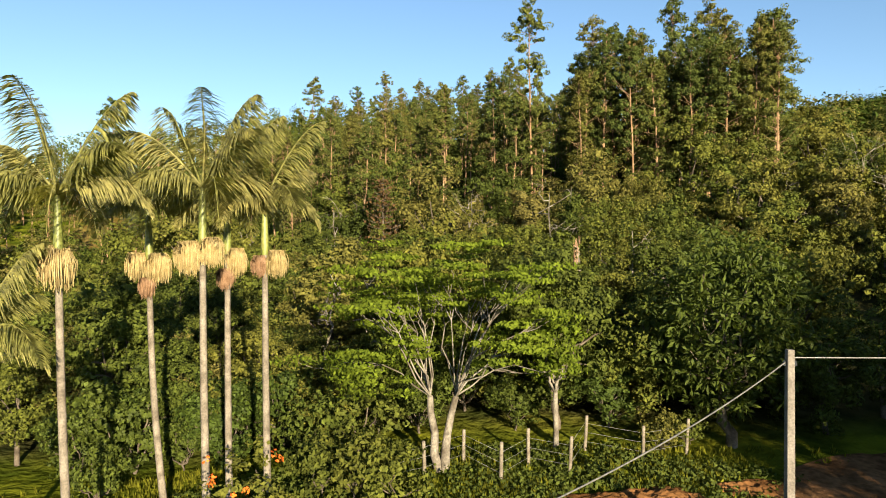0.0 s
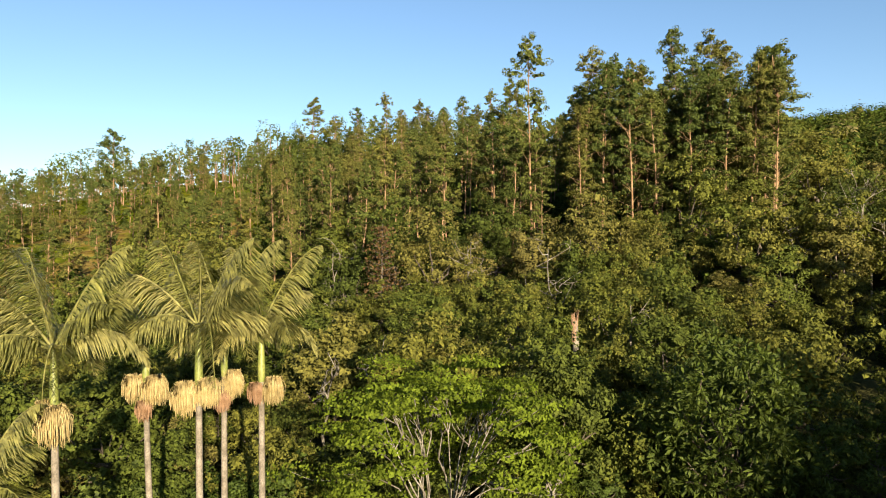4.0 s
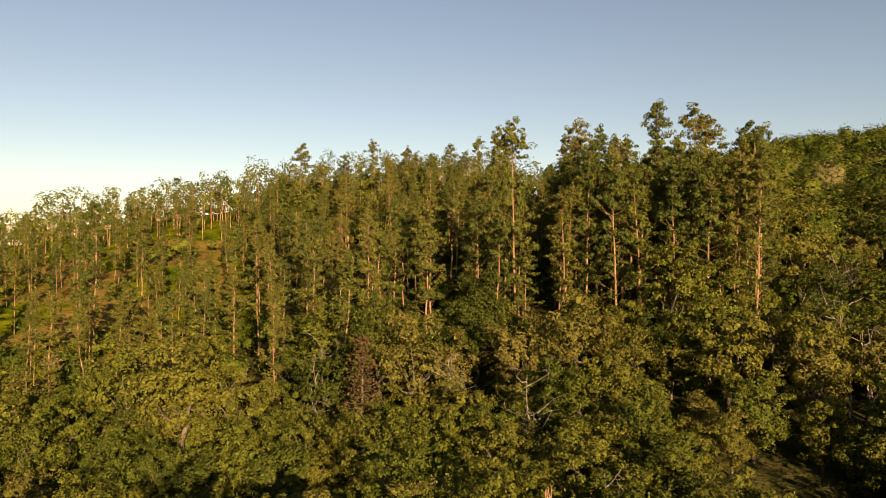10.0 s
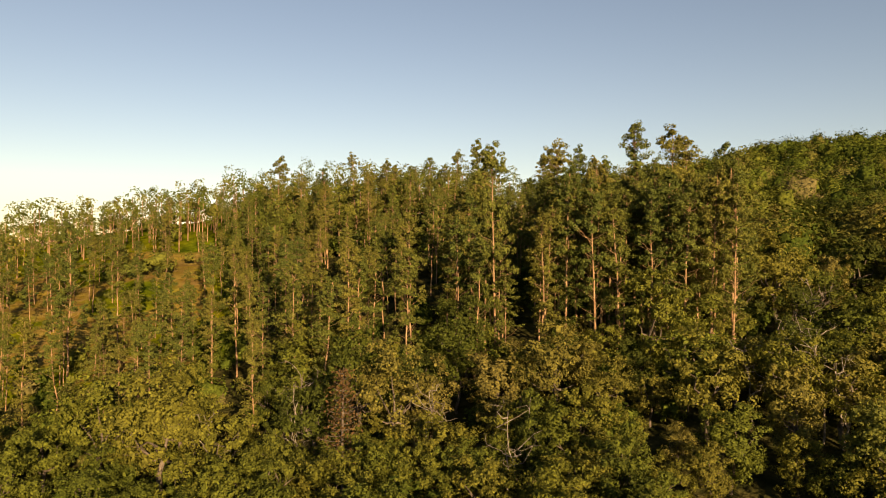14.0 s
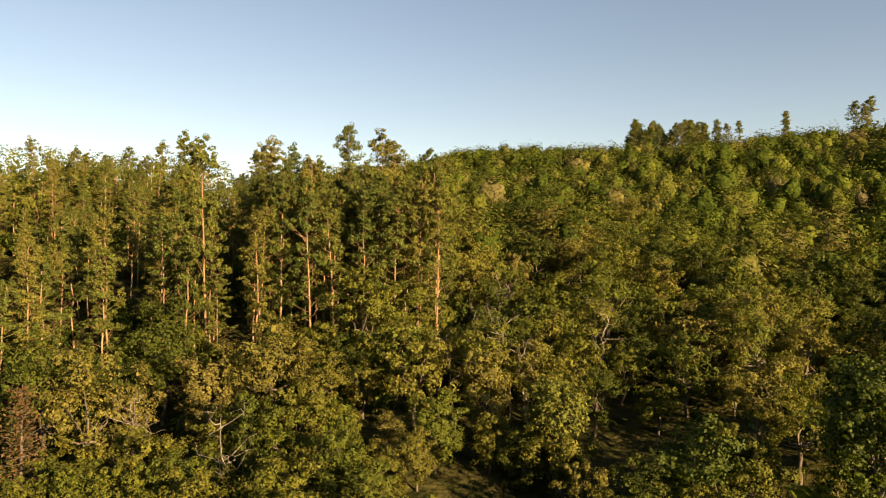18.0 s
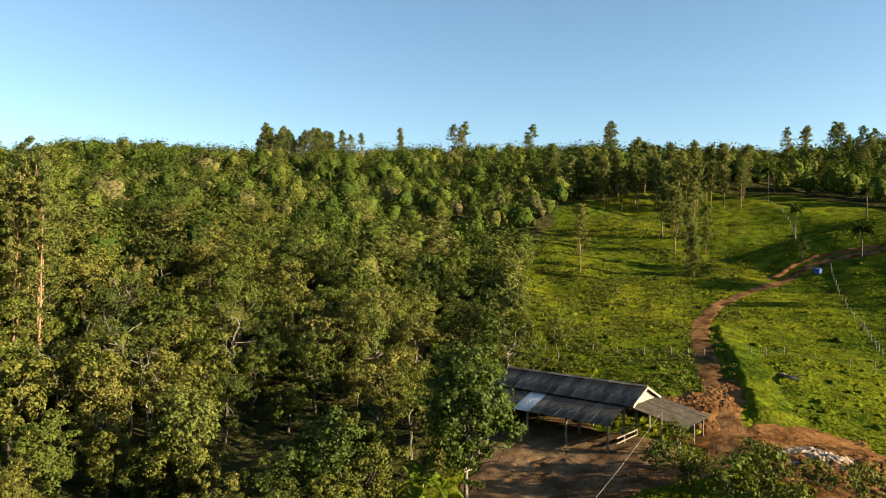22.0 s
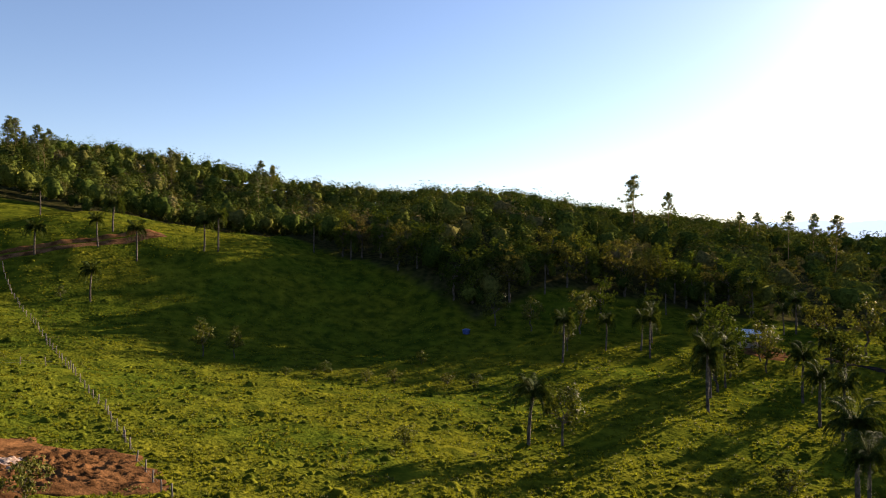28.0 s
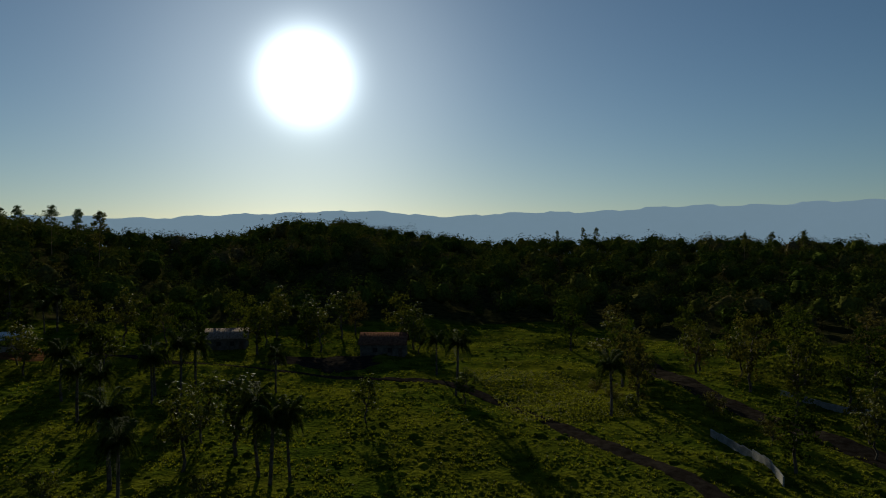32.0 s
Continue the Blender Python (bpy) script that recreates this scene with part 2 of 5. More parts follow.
SHEET = surface("dark_fibre_cement", (0.095, 0.075, 0.06), (0.25, 0.20, 0.155), 0.8, 0.95, 7.0, 0.3, vary=0.35)
SHEET_NEW = surface("pale_metal_sheet", (0.55, 0.55, 0.54), (0.72, 0.71, 0.69), 1.2, 0.5, 8.0, 0.2)
SHEET_GREY = surface("grey_flat_sheet", (0.05, 0.042, 0.034), (0.09, 0.075, 0.06), 1.0, 0.95, 8.0, 0.2)
TIMBER = surface("dark_old_timber", (0.044, 0.031, 0.022), (0.111, 0.081, 0.059), 2.5, 0.9, 20.0, 0.5)
LIMEWASH = surface("stained_limewash", (0.207, 0.170, 0.133), (0.355, 0.311, 0.259), 1.2, 0.9, 12.0, 0.3)
# Darker than limewash: the shade on the backlit farmhouse walls is painted in.
SHADED_WALL = surface("wall_with_painted_shade", (0.07, 0.06, 0.05), (0.14, 0.12, 0.10), 1.2, 0.9, 12.0, 0.3)
TILE = surface("clay_roof_tiles", (0.09, 0.045, 0.03), (0.16, 0.09, 0.06), 1.5, 0.95, 9.0, 0.4)
ZINC = surface("bluish_zinc_sheet", (0.42, 0.48, 0.56), (0.55, 0.6, 0.66), 1.2, 0.35, 9.0, 0.2, 0.01, 0.4)
BLUE = surface("blue_plastic", (0.03, 0.06, 0.22), (0.05, 0.09, 0.3), 2.0, 0.5, 10.0, 0.1)
# White render toned down to grey: its backlit shade is in the colour.
BLOCKS = surface("backlight_dimmed_white_render", (0.22, 0.21, 0.2), (0.34, 0.33, 0.31), 0.8, 0.95, 10.0, 0.3)
DARK_GLASS = surface("dark_window_glass", (0.02, 0.022, 0.025), (0.03, 0.032, 0.035), 2.0, 0.15, 10.0, 0.0)


# ---------------------------------------------------------------- mesh tools
def mesh_of(name, verts, faces, material, smooth=False):
    """A mesh from an array of points and a list of arrays of faces, each array with one count of corners."""
    me = bpy.data.meshes.new(name)
    verts = np.asarray(verts, dtype=np.float32).reshape(-1, 3)
    blocks = [np.asarray(f, dtype=np.int32) for f in (faces if isinstance(faces, list) else [faces]) if len(f)]
    loops = np.concatenate([f.ravel() for f in blocks])
    counts = np.concatenate([np.full(len(f), f.shape[1], dtype=np.int32) for f in blocks])
    me.vertices.add(len(verts))
    me.vertices.foreach_set("co", verts.ravel())
    me.loops.add(len(loops))
    me.loops.foreach_set("vertex_index", loops)
    me.polygons.add(len(counts))
    me.polygons.foreach_set("loop_start", np.concatenate([[0], np.cumsum(counts)[:-1]]).astype(np.int32))
    if smooth:
        me.polygons.foreach_set("use_smooth", np.ones(len(counts), dtype=bool))
    me.update(calc_edges=True)
    me.materials.append(material)
    return me


def part_mesh(name, me, parent, label=""):
    ob = new(name, me)
    ob.parent = parent
    return tagged(ob, label)


def part(name, bm, material, parent=None, label=""):
    """Links a bmesh as one mesh object under a thing or a part."""
    me = bpy.data.meshes.new(name)
    bm.to_mesh(me)
    bm.free()
    me.materials.append(material)
    ob = new(name, me)
    ob.parent = parent
    return tagged(ob, label)


def thing(name, place, label, category, group="", turn=0.0, size=1.0, kind=""):
    """An empty at a thing's base."""
    ob = new(name)
    ob.empty_display_size = 0.2
    ob.matrix_basis = Matrix.LocRotScale(place, Euler((0, 0, turn)), (size, size, size))
    return tagged(ob, label, category, group, kind)


def box(bm, lo, hi, bevel=0.0, m=None):
    verts = bmesh.ops.create_cube(bm, size=1)["verts"]
    lo, hi = Vector(lo), Vector(hi)
    for v in verts:
        v.co = Vector(((v.co[i] + 0.5) * (hi[i] - lo[i]) + lo[i] for i in range(3)))
    if bevel:
        edges = list({e for v in verts for e in v.link_edges})
        got = bmesh.ops.bevel(bm, geom=edges, offset=bevel, segments=1, affect="EDGES")
        verts = list({v for f in got["faces"] for v in f.verts} | {v for v in verts if v.is_valid})
    if m is not None:
        bmesh.ops.transform(bm, matrix=m, verts=verts)
    return bm


def tube(points, radii, sides=6):
    """A tapered round limb along points: its vertices and four-cornered faces."""
    points = np.asarray(points, float)
    radii = np.broadcast_to(np.asarray(radii, float), (len(points),))
    way = np.gradient(points, axis=0)
    way /= np.linalg.norm(way, axis=1)[:, None] + 1e-9
    ref = np.where(np.abs(way[:, 2:3]) > 0.9, [[1.0, 0, 0]], [[0, 0, 1.0]])
    u = np.cross(way, ref)
    u /= np.linalg.norm(u, axis=1)[:, None] + 1e-9
    v = np.cross(way, u)
    a = np.arange(sides) * 2 * np.pi / sides
    ring = u[:, None] * np.cos(a)[None, :, None] + v[:, None] * np.sin(a)[None, :, None]
    verts = (points[:, None] + ring * radii[:, None, None]).reshape(-1, 3)
    i = np.arange(len(points) - 1)[:, None] * sides
    j = np.arange(sides)[None]
    k = (j + 1) % sides
    faces = np.stack([i + j, i + k, i + sides + k, i + sides + j], -1).reshape(-1, 4)
    return verts, faces


def merged(pieces):
    verts, faces, n = [], [], 0
    for v, f in pieces:
        verts.append(v)
        faces.append(np.asarray(f) + n)
        n += len(v)
    return np.concatenate(verts), np.concatenate(faces)


def turned(rng, n, flat=0.0):
    """n pairs of unit vectors across each other; flat 1 lays them level."""
    a = rng.normal(size=(n, 3))
    a[:, 2] *= 1 - flat
    a /= np.linalg.norm(a, axis=1)[:, None] + 1e-9
    b = rng.normal(size=(n, 3))
    b[:, 2] *= 1 - flat
    b -= (a * b).sum(1)[:, None] * a
    b /= np.linalg.norm(b, axis=1)[:, None] + 1e-9
    return a, b


def leaves(rng, centres, size, wide=0.5, flat=0.0, droop=0.0, out=None, loose=0.34):
    """A folded leaf at each centre: two triangles that meet along the midrib. out: ways that the leaves face, more or less."""
    n = len(centres)
    if out is None:
        a, b = turned(rng, n, flat)
    else:
        face = out / (np.linalg.norm(out, axis=1)[:, None] + 1e-9) + rng.normal(size=(n, 3)) * loose + (0, 0, 0.05 + flat)
        face /= np.linalg.norm(face, axis=1)[:, None]
        a = np.cross(face, rng.normal(size=(n, 3)))
        b = np.cross(face, a)
        b /= np.linalg.norm(b, axis=1)[:, None]
    a[:, 2] -= droop
    a /= np.linalg.norm(a, axis=1)[:, None]
    c = np.cross(a, b)
    s = size * rng.uniform(0.6, 1.35, (n, 1))
    verts = np.stack([centres - a * s * 0.5, centres + b * s * wide * 0.5 - c * s * 0.1, centres + a * s * 0.5, centres - b * s * wide * 0.5 - c * s * 0.1], 1)
    return verts.reshape(-1, 3), np.arange(n * 4).reshape(n, 4)


def ball(rng, n, hollow=0.6):
    """n points in a unit ball, kept towards its skin."""
    p = rng.normal(size=(n, 3))
    p /= np.linalg.norm(p, axis=1)[:, None]
    return p * (hollow + (1 - hollow) * rng.random((n, 1))) * np.cbrt(rng.uniform(0.4, 1, (n, 1)))


def bent(rng, a, b, steps=5, wander=0.08):
    a, b = np.asarray(a, float), np.asarray(b, float)
    t = np.linspace(0, 1, steps)[:, None]
    p = a + (b - a) * t
    p[1:-1] += rng.normal(size=(steps - 2, 3)) * wander * np.linalg.norm(b - a)
    return p


# ---------------------------------------------------------------- lie of the land
# heights above the yard along lines that leave it at each bearing (degrees from north)
OUT = np.array([0, 30, 65, 100, 150, 220, 320, 500, 800, 1400, 6000.0])
HILLS = {
    -40: (0.0, 0.0, 3, 12, 19, 12, 6),
    -30: (0.0, 0.3, 4.5, 15, 24, 17, 8),
    -20: (0.0, 0.8, 6.5, 19, 32, 25, 14),
    -10: (1.0, 2.8, 9, 21, 35, 30, 18),
    0: (2, 5, 12, 26, 37, 34, 24),
    10: (1.8, 6, 14, 25, 33, 37, 44),
    20: (1.6, 7, 15, 25, 35, 48, 66),
    30: (1.3, 6, 14, 24, 36, 54, 84),
    40: (1, 5, 13, 23, 37, 60, 76),
    60: (1, 6, 9, 16, 32, 58, 86),
    80: (2, 7.2, 9.5, 13, 29, 53, 78),
    90: (2, 6.2, 7.4, 10.5, 34, 43, 83),
    100: (2, 5, 5.3, 7, 31, 32, 72),
    110: (2, 4, 3.6, 3.0, 24.5, 33, 58),
    120: (2, 3.2, 2.4, 4, 28, 42, 54),
    130: (2, 2.6, 2.6, 4, 18, 33, 42),
    140: (2, 2.2, 2.6, 4, 9, 22, 33),
    153: (2, 2.2, 2.4, 3, 4, 12, 22),
    163: (2, 2, 2, 2, 3, 22, 34),
    174: (1.6, 1.5, 1.5, 1.5, 2, 11, 22),
    195: (1, 1, 1, 1, 1, 7, 21),
}


def smooth_along(xs, ys, x):
    """A smooth curve through (xs, ys) with no overshoot to speak of."""
    xs, ys = np.asarray(xs, float), np.asarray(ys, float)
    d = np.diff(ys) / np.diff(xs)
    g = np.zeros(len(xs))
    same = d[:-1] * d[1:] > 0
    g[1:-1] = np.where(same, 2 * d[:-1] * d[1:] / np.where(same, d[:-1] + d[1:], 1), 0)
    i = np.clip(np.searchsorted(xs, x, side="right") - 1, 0, len(xs) - 2)
    h = xs[i + 1] - xs[i]
    t = np.clip((x - xs[i]) / h, 0, 1)
    return (ys[i] * (1 + 2 * t) * (1 - t) ** 2 + g[i] * h * t * (1 - t) ** 2 + ys[i + 1] * t * t * (3 - 2 * t) - g[i + 1] * h * t * t * (1 - t))


BEARINGS = sorted(HILLS)
TABLE_R = np.concatenate([np.linspace(0, 500, 126), np.geomspace(510, 6000, 40)])
PROFILES = np.array([smooth_along(OUT, [0, *HILLS[b], HILLS[b][-1] * 0.6, 6, 0], TABLE_R) for b in BEARINGS])
PROFILES = np.vstack([PROFILES[-1:] * 0.5 + PROFILES[:1] * 0.5, PROFILES, PROFILES[-1:] * 0.5 + PROFILES[:1] * 0.5])
ANGLES = np.array([BEARINGS[0] - 62.5, *BEARINGS, BEARINGS[-1] + 62.5])


def waves(x, y):
    """Small rises and hollows, larger farther out."""
    out = np.zeros_like(x)
    for k, (w, h, p) in enumerate(((61, 0.5, 0.3), (37, 0.35, 1.9), (23, 0.22, 4.0), (13, 0.14, 2.2), (7.1, 0.07, 5.1))):
        c, s = math.cos(k * 1.3 + 0.4), math.sin(k * 1.3 + 0.4)
        out += h * np.sin((x * c + y * s) * 2 * np.pi / w + p) * np.sin((y * c - x * s) * 2 * np.pi / (w * 1.27) + 2 * p)
    return out * np.clip(np.hypot(x, y) / 120, 0.25, 2.5)


def height(x, y):
    x, y = np.atleast_1d(np.asarray(x, float)), np.atleast_1d(np.asarray(y, float))
    r = np.hypot(x, y)
    b = np.degrees(np.arctan2(x, y))
    b = np.where(b < ANGLES[0], b + 360, b)
    i = np.clip(np.searchsorted(ANGLES, b, side="right") - 1, 0, len(ANGLES) - 2)
    t = np.clip((b - ANGLES[i]) / (ANGLES[i + 1] - ANGLES[i]), 0, 1)
    rows = np.array([np.interp(r, TABLE_R, p) for p in PROFILES])
    n = np.arange(len(r))
    p0, p1, p2, p3 = (rows[np.clip(i + k, 0, len(PROFILES) - 1), n] for k in (-1, 0, 1, 2))
    z = 0.5 * (2 * p1 + (p2 - p0) * t + (2 * p0 - 5 * p1 + 4 * p2 - p3) * t * t + (3 * p1 - 3 * p2 + p3 - p0) * t ** 3)
    return z + waves(x, y)


def at(bearing, r):
    """Plan place by bearing and distance from the yard."""
    a = radians(bearing)
    return r * math.sin(a), r * math.cos(a)


def polar(x, y):
    return np.degrees(np.arctan2(x, y)), np.hypot(x, y)


WOOD_EDGE_B = (-60, -30, -12, 0, 14, 22, 30, 45, 57, 61, 62.4, 64, 66, 80, 90, 100, 106, 112, 120, 128, 136, 150, 165, 169, 172, 178, 186, 190, 210, 240)
WOOD_EDGE_R = (40, 34, 29, 27.5, 28.5, 29.5, 32, 46, 62, 85, 180, 225, 272, 302, 275, 250, 238, 203, 172, 198, 205, 215, 215, 216, 226, 228, 226, 205, 215, 60)


def wooded(x, y):
    """How far a place lies inside the woods, in metres (below nought: outside)."""
    b, r = polar(x, y)
    b = np.where(b < -120, b + 360, b)
    return r - np.interp(b, WOOD_EDGE_B, WOOD_EDGE_R)


def build_ground():
    rings = np.concatenate([np.linspace(1.5, 60, 60), np.geomspace(61, 330, 130), np.geomspace(336, 5600, 45)])
    n = 420
    a = np.arange(n) * 2 * np.pi / n
    x, y = (rings[:, None] * np.sin(a)).ravel(), (rings[:, None] * np.cos(a)).ravel()
    z = height(x, y)
    b, r = polar(x, y)
    hum = np.sin(x * 2.1 + np.sin(y * 1.3) * 2) * np.sin(y * 1.9 + np.sin(x * 1.1) * 2)
    z += 0.10 * hum * (r < 200)
    verts = np.vstack([np.stack([x, y, z], 1), [[0, 0, float(height(0, 0)[0])]]])
    i, j = np.arange(len(rings) - 1)[:, None] * n, np.arange(n)[None]
    k = (j + 1) % n
    quads = np.stack([i + j, i + n + j, i + n + k, i + k], -1).reshape(-1, 4)
    tris = np.stack([np.full(n, len(verts) - 1), np.arange(n), (np.arange(n) + 1) % n], 1)
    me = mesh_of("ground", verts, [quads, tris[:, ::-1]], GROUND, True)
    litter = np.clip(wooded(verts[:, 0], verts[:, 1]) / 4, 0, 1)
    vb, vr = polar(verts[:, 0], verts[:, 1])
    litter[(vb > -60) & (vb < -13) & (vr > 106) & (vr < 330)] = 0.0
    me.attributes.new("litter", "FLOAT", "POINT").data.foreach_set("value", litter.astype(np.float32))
    earth = (0.3 * ((vb > -36) & (vb < -16) & (vr > 108) & (vr < 175)) * (np.sin(verts[:, 0] * 0.21) * np.sin(verts[:, 1] * 0.17 + 1) > -0.2)).astype(np.float32)
    me.attributes.new("earth", "FLOAT", "POINT").data.foreach_set("value", earth)
    tagged(new("ground", me), "hilly green pasture and dark forest floor with tussocks", "ground", kind="structure")
    tri = np.concatenate([quads[:, [0, 1, 2]], quads[:, [0, 2, 3]], tris])
    return BVHTree.FromPolygons([tuple(v) for v in verts.tolist()], [tuple(t) for t in tri.tolist()])


LAND = build_ground()


def on_land(x, y, sink=0.0):
    hit = LAND.ray_cast(Vector((x, y, 400)), Vector((0, 0, -1)))[0]
    return Vector((x, y, hit.z - sink))


# ---------------------------------------------------------------- far mountains
def build_mountains():
    # Distance haze is painted: a bluish base colour plus a faint glow.
    m, nt, p = shader("mountain_with_painted_haze")
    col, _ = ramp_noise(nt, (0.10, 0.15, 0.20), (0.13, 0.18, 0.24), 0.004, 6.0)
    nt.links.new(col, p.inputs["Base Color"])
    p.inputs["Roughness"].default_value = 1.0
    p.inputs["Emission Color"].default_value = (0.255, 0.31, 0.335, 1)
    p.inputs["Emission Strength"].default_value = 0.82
    a = np.radians(np.linspace(100, 260, 320))
    k = np.degrees(a)
    top = np.interp(k, (100, 140, 150, 156, 162, 167, 172, 183, 194, 205, 260), (160, 170, 178, 196, 226, 222, 200, 222, 248, 252, 235))
    top = top + 4 * np.clip(np.sin(k * 0.53 + 1) * 2, -1, 1) + 4 * np.clip(np.sin(k * 1.7) * 3, -1, 1) + 1.5 * np.sin(k * 4.1)
    rows = []
    for f, back in ((-0.3, 0), (0.35, 120), (0.8, 260), (1.0, 330), (1.0, 700), (0.0, 1000)):
        r = 3700 + back
        rows.append(np.stack([r * np.sin(a), r * np.cos(a), top * f + 3 * np.sin(k * (1 + back * 0.003)) * (f < 0.9)], 1))
    verts = np.concatenate(rows)
    n = len(a)
    i, j = np.arange(5)[:, None] * n, np.arange(n - 1)[None]
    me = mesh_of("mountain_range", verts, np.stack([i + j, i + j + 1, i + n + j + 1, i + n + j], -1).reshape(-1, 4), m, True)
    tagged(new("mountain_range", me), "flat-topped mountain range on the horizon with its blue haze painted on", "mountains", kind="structure")


build_mountains()


# ---------------------------------------------------------------- trees
HEART = 6


def hearts_of(rng, centres, radii):
    """Large crossed leaves in the middle of each clump, so that it is not seen through."""
    c, r = np.repeat(np.asarray(centres), HEART, axis=0), np.repeat(np.asarray(radii), HEART, axis=0)
    a, b = turned(rng, len(c))
    a, b = a * r * rng.uniform(0.8, 1.3, (len(c), 1)), b * r * rng.uniform(0.5, 0.9, (len(c), 1))
    c = c + rng.normal(size=c.shape) * r * 0.3
    return np.stack([c - a, c - b, c + a, c + b], 1).reshape(-1, 3), np.arange(len(c) * 4).reshape(-1, 4)


def with_hearts(rng, leafy, centres, radii):
    hv, hf = hearts_of(rng, centres, radii)
    return np.concatenate([leafy[0], hv]), [leafy[1], hf + len(leafy[0])]


def clumped(rng, centres, radii, per, size, **kw):
    """Clumps of leaves that face outwards from each clump and from the crown."""
    away = [ball(rng, per, 0.72) for _ in centres]
    heart = np.mean(np.asarray(centres), 0)
    pts = np.concatenate([c + q * np.asarray(r) for c, q, r in zip(centres, away, radii)])
    out = np.concatenate([q + 0.8 * (np.asarray(c) - heart) / (np.linalg.norm(np.asarray(c) - heart) + 0.3) for c, q in zip(centres, away)])
    return leaves(rng, pts, size, out=out, **kw)


def tufts(rng, centres, radii, count, spread=0.75, share=0.52, lift=0.25):
    """Each clump broken into smaller domed tufts over its outer and upper side."""
    c, r = np.repeat(np.asarray(centres), count, axis=0), np.repeat(np.asarray(radii), count, axis=0)
    q = ball(rng, len(c), 0.75)
    q[:, 2] = q[:, 2] * 0.8 + lift
    return c + q * r * spread, r * share * rng.uniform(0.7, 1.3, (len(c), 1)) * (1, 1, 0.85)


def tree_parts(name, trunk, trunk_mat, crown, crown_mat, label, category, group=""):
    ob = thing(name, (0, 0, -200), label, category, group)
    part_mesh("trunk", mesh_of("trunk", *trunk, trunk_mat, True), ob)
    if crown is not None:
        part_mesh("crown", mesh_of("crown", *crown, crown_mat), ob)
    return ob


def eucalyptus(seed, tall=25.0, per=34, clumps=32, size=0.5, spread=2.7, bare=0.26, puff=1.12, name="eucalyptus_tree", label="tall slender eucalyptus tree with pale trunk and loose crown", group="eucalyptus trees on the hillside", sub=3):
    """A tall straight tree with a pale trunk and loose tufts of leaves held on rising branches."""
    rng = np.random.default_rng(seed)
    top = np.array([rng.normal() * 0.5, rng.normal() * 0.5, tall])
    stem = bent(rng, (0, 0, -0.6), top, 9, 0.004)
    pieces = [tube(stem, np.linspace(0.19, 0.03, 9), 7)]
    twigs = []
    centres, radii = [], []
    head = tall * 0.06
    sides = rng.uniform(0.45, 1.3, 12)
    for k in range(clumps):
        f = bare + (0.92 - bare) * ((k + rng.random()) / clumps) ** 0.85
        base = np.array([np.interp(f, np.linspace(0, 1, 9), stem[:, i]) for i in range(3)])
        whole = (f - bare) / (1 - bare)
        reach = spread * (0.3 + 0.75 * math.sin(math.pi * min(1, whole * 0.7 + 0.12))) * sides[int(whole * 11)] * rng.uniform(0.35, 1.1) * min(1, 1.25 * math.sqrt(max(0.02, 1 - whole)))
        a = rng.random() * 6.283
        tip = base + np.array([math.cos(a) * reach, math.sin(a) * reach, reach * rng.uniform(0.35, 0.95)])
        twigs.append(tube(bent(rng, base, tip, 4, 0.05), (0.035, 0.028, 0.02, 0.01), 3))
        centres.append(tip)
        s = rng.uniform(0.5, 1.3) * puff
        radii.append((s, s, s * 0.75))
    for k in range(8):
        a = k * 2.4 + rng.random()
        w = head * (0.25 + 0.11 * k) * (0 if k == 0 else 1)
        tip = top + np.array([math.cos(a) * w, math.sin(a) * w, -head * (0.1 + 0.24 * k) * rng.uniform(0.8, 1.2)])
        twigs.append(tube(bent(rng, stem[7], tip, 4, 0.05), (0.035, 0.03, 0.02, 0.01), 3))
        centres.append(tip)
        s = rng.uniform(0.7, 1.0) * puff
        radii.append((s, s, s * 0.85))
    tc, tr = tufts(rng, centres, radii, sub, 0.95, 0.55)
    leafy = clumped(rng, tc, tr, per, size, wide=0.42, droop=0.35)
    return tree_parts(name, merged(pieces + twigs), BARK_EUC, with_hearts(rng, leafy, centres, np.array(radii) * 0.3), LEAF_EUC, label, "tree", group)


def broadleaf(seed, tall=9.0, wide=3.2, clumps=30, per=40, size=0.38, leaf=None, bark=None, label="", group="", name="woodland_tree", fork=0.35, low=0.2, puff=0.40, bole=0.022, core=0.2, sub=4):
    """A rounded, uneven woodland tree with forked limbs."""
    rng = np.random.default_rng(seed)
    split = np.array([rng.normal() * 0.02 * tall, rng.normal() * 0.02 * tall, tall * fork])
    pieces = [tube(bent(rng, (0, 0, -0.5), split, 5, 0.03), np.linspace(bole * tall, bole * 0.75 * tall, 5), 7)]
    middle = np.array([0, 0, tall * (low + (1 - low) * 0.5)])
    half = np.array([wide, wide, tall * (1 - low) * 0.5])
    lobes = ball(rng, clumps, 0.7) * rng.uniform(0.6, 1.22, (clumps, 1))
    centres = middle + lobes * half
    centres[:, 2] = np.maximum(centres[:, 2], tall * low * 0.9 + 0.2)
    for k, c in enumerate(centres):
        if k % 3 == 0 and c[2] > split[2] * 0.8:
            pieces.append(tube(bent(rng, split, split + (c - split) * 0.85, 5, 0.07), np.linspace(bole * 0.5 * tall, 0.02, 5), 5))
    s = rng.uniform(0.65, 1.3, clumps) * wide * puff
    radii = np.stack([s, s, s * 0.88], 1)
    tc, tr = tufts(rng, centres, radii, sub, 0.85, 0.46)
    leafy = clumped(rng, tc, tr, max(6, per // sub), size, wide=0.56, flat=0.1)
    return tree_parts(name, merged(pieces), bark or BARK_WOOD, with_hearts(rng, leafy, centres, radii * core), leaf or LEAF_WOOD,
                      label or "leafy green woodland tree with rounded uneven crown", "tree", group)


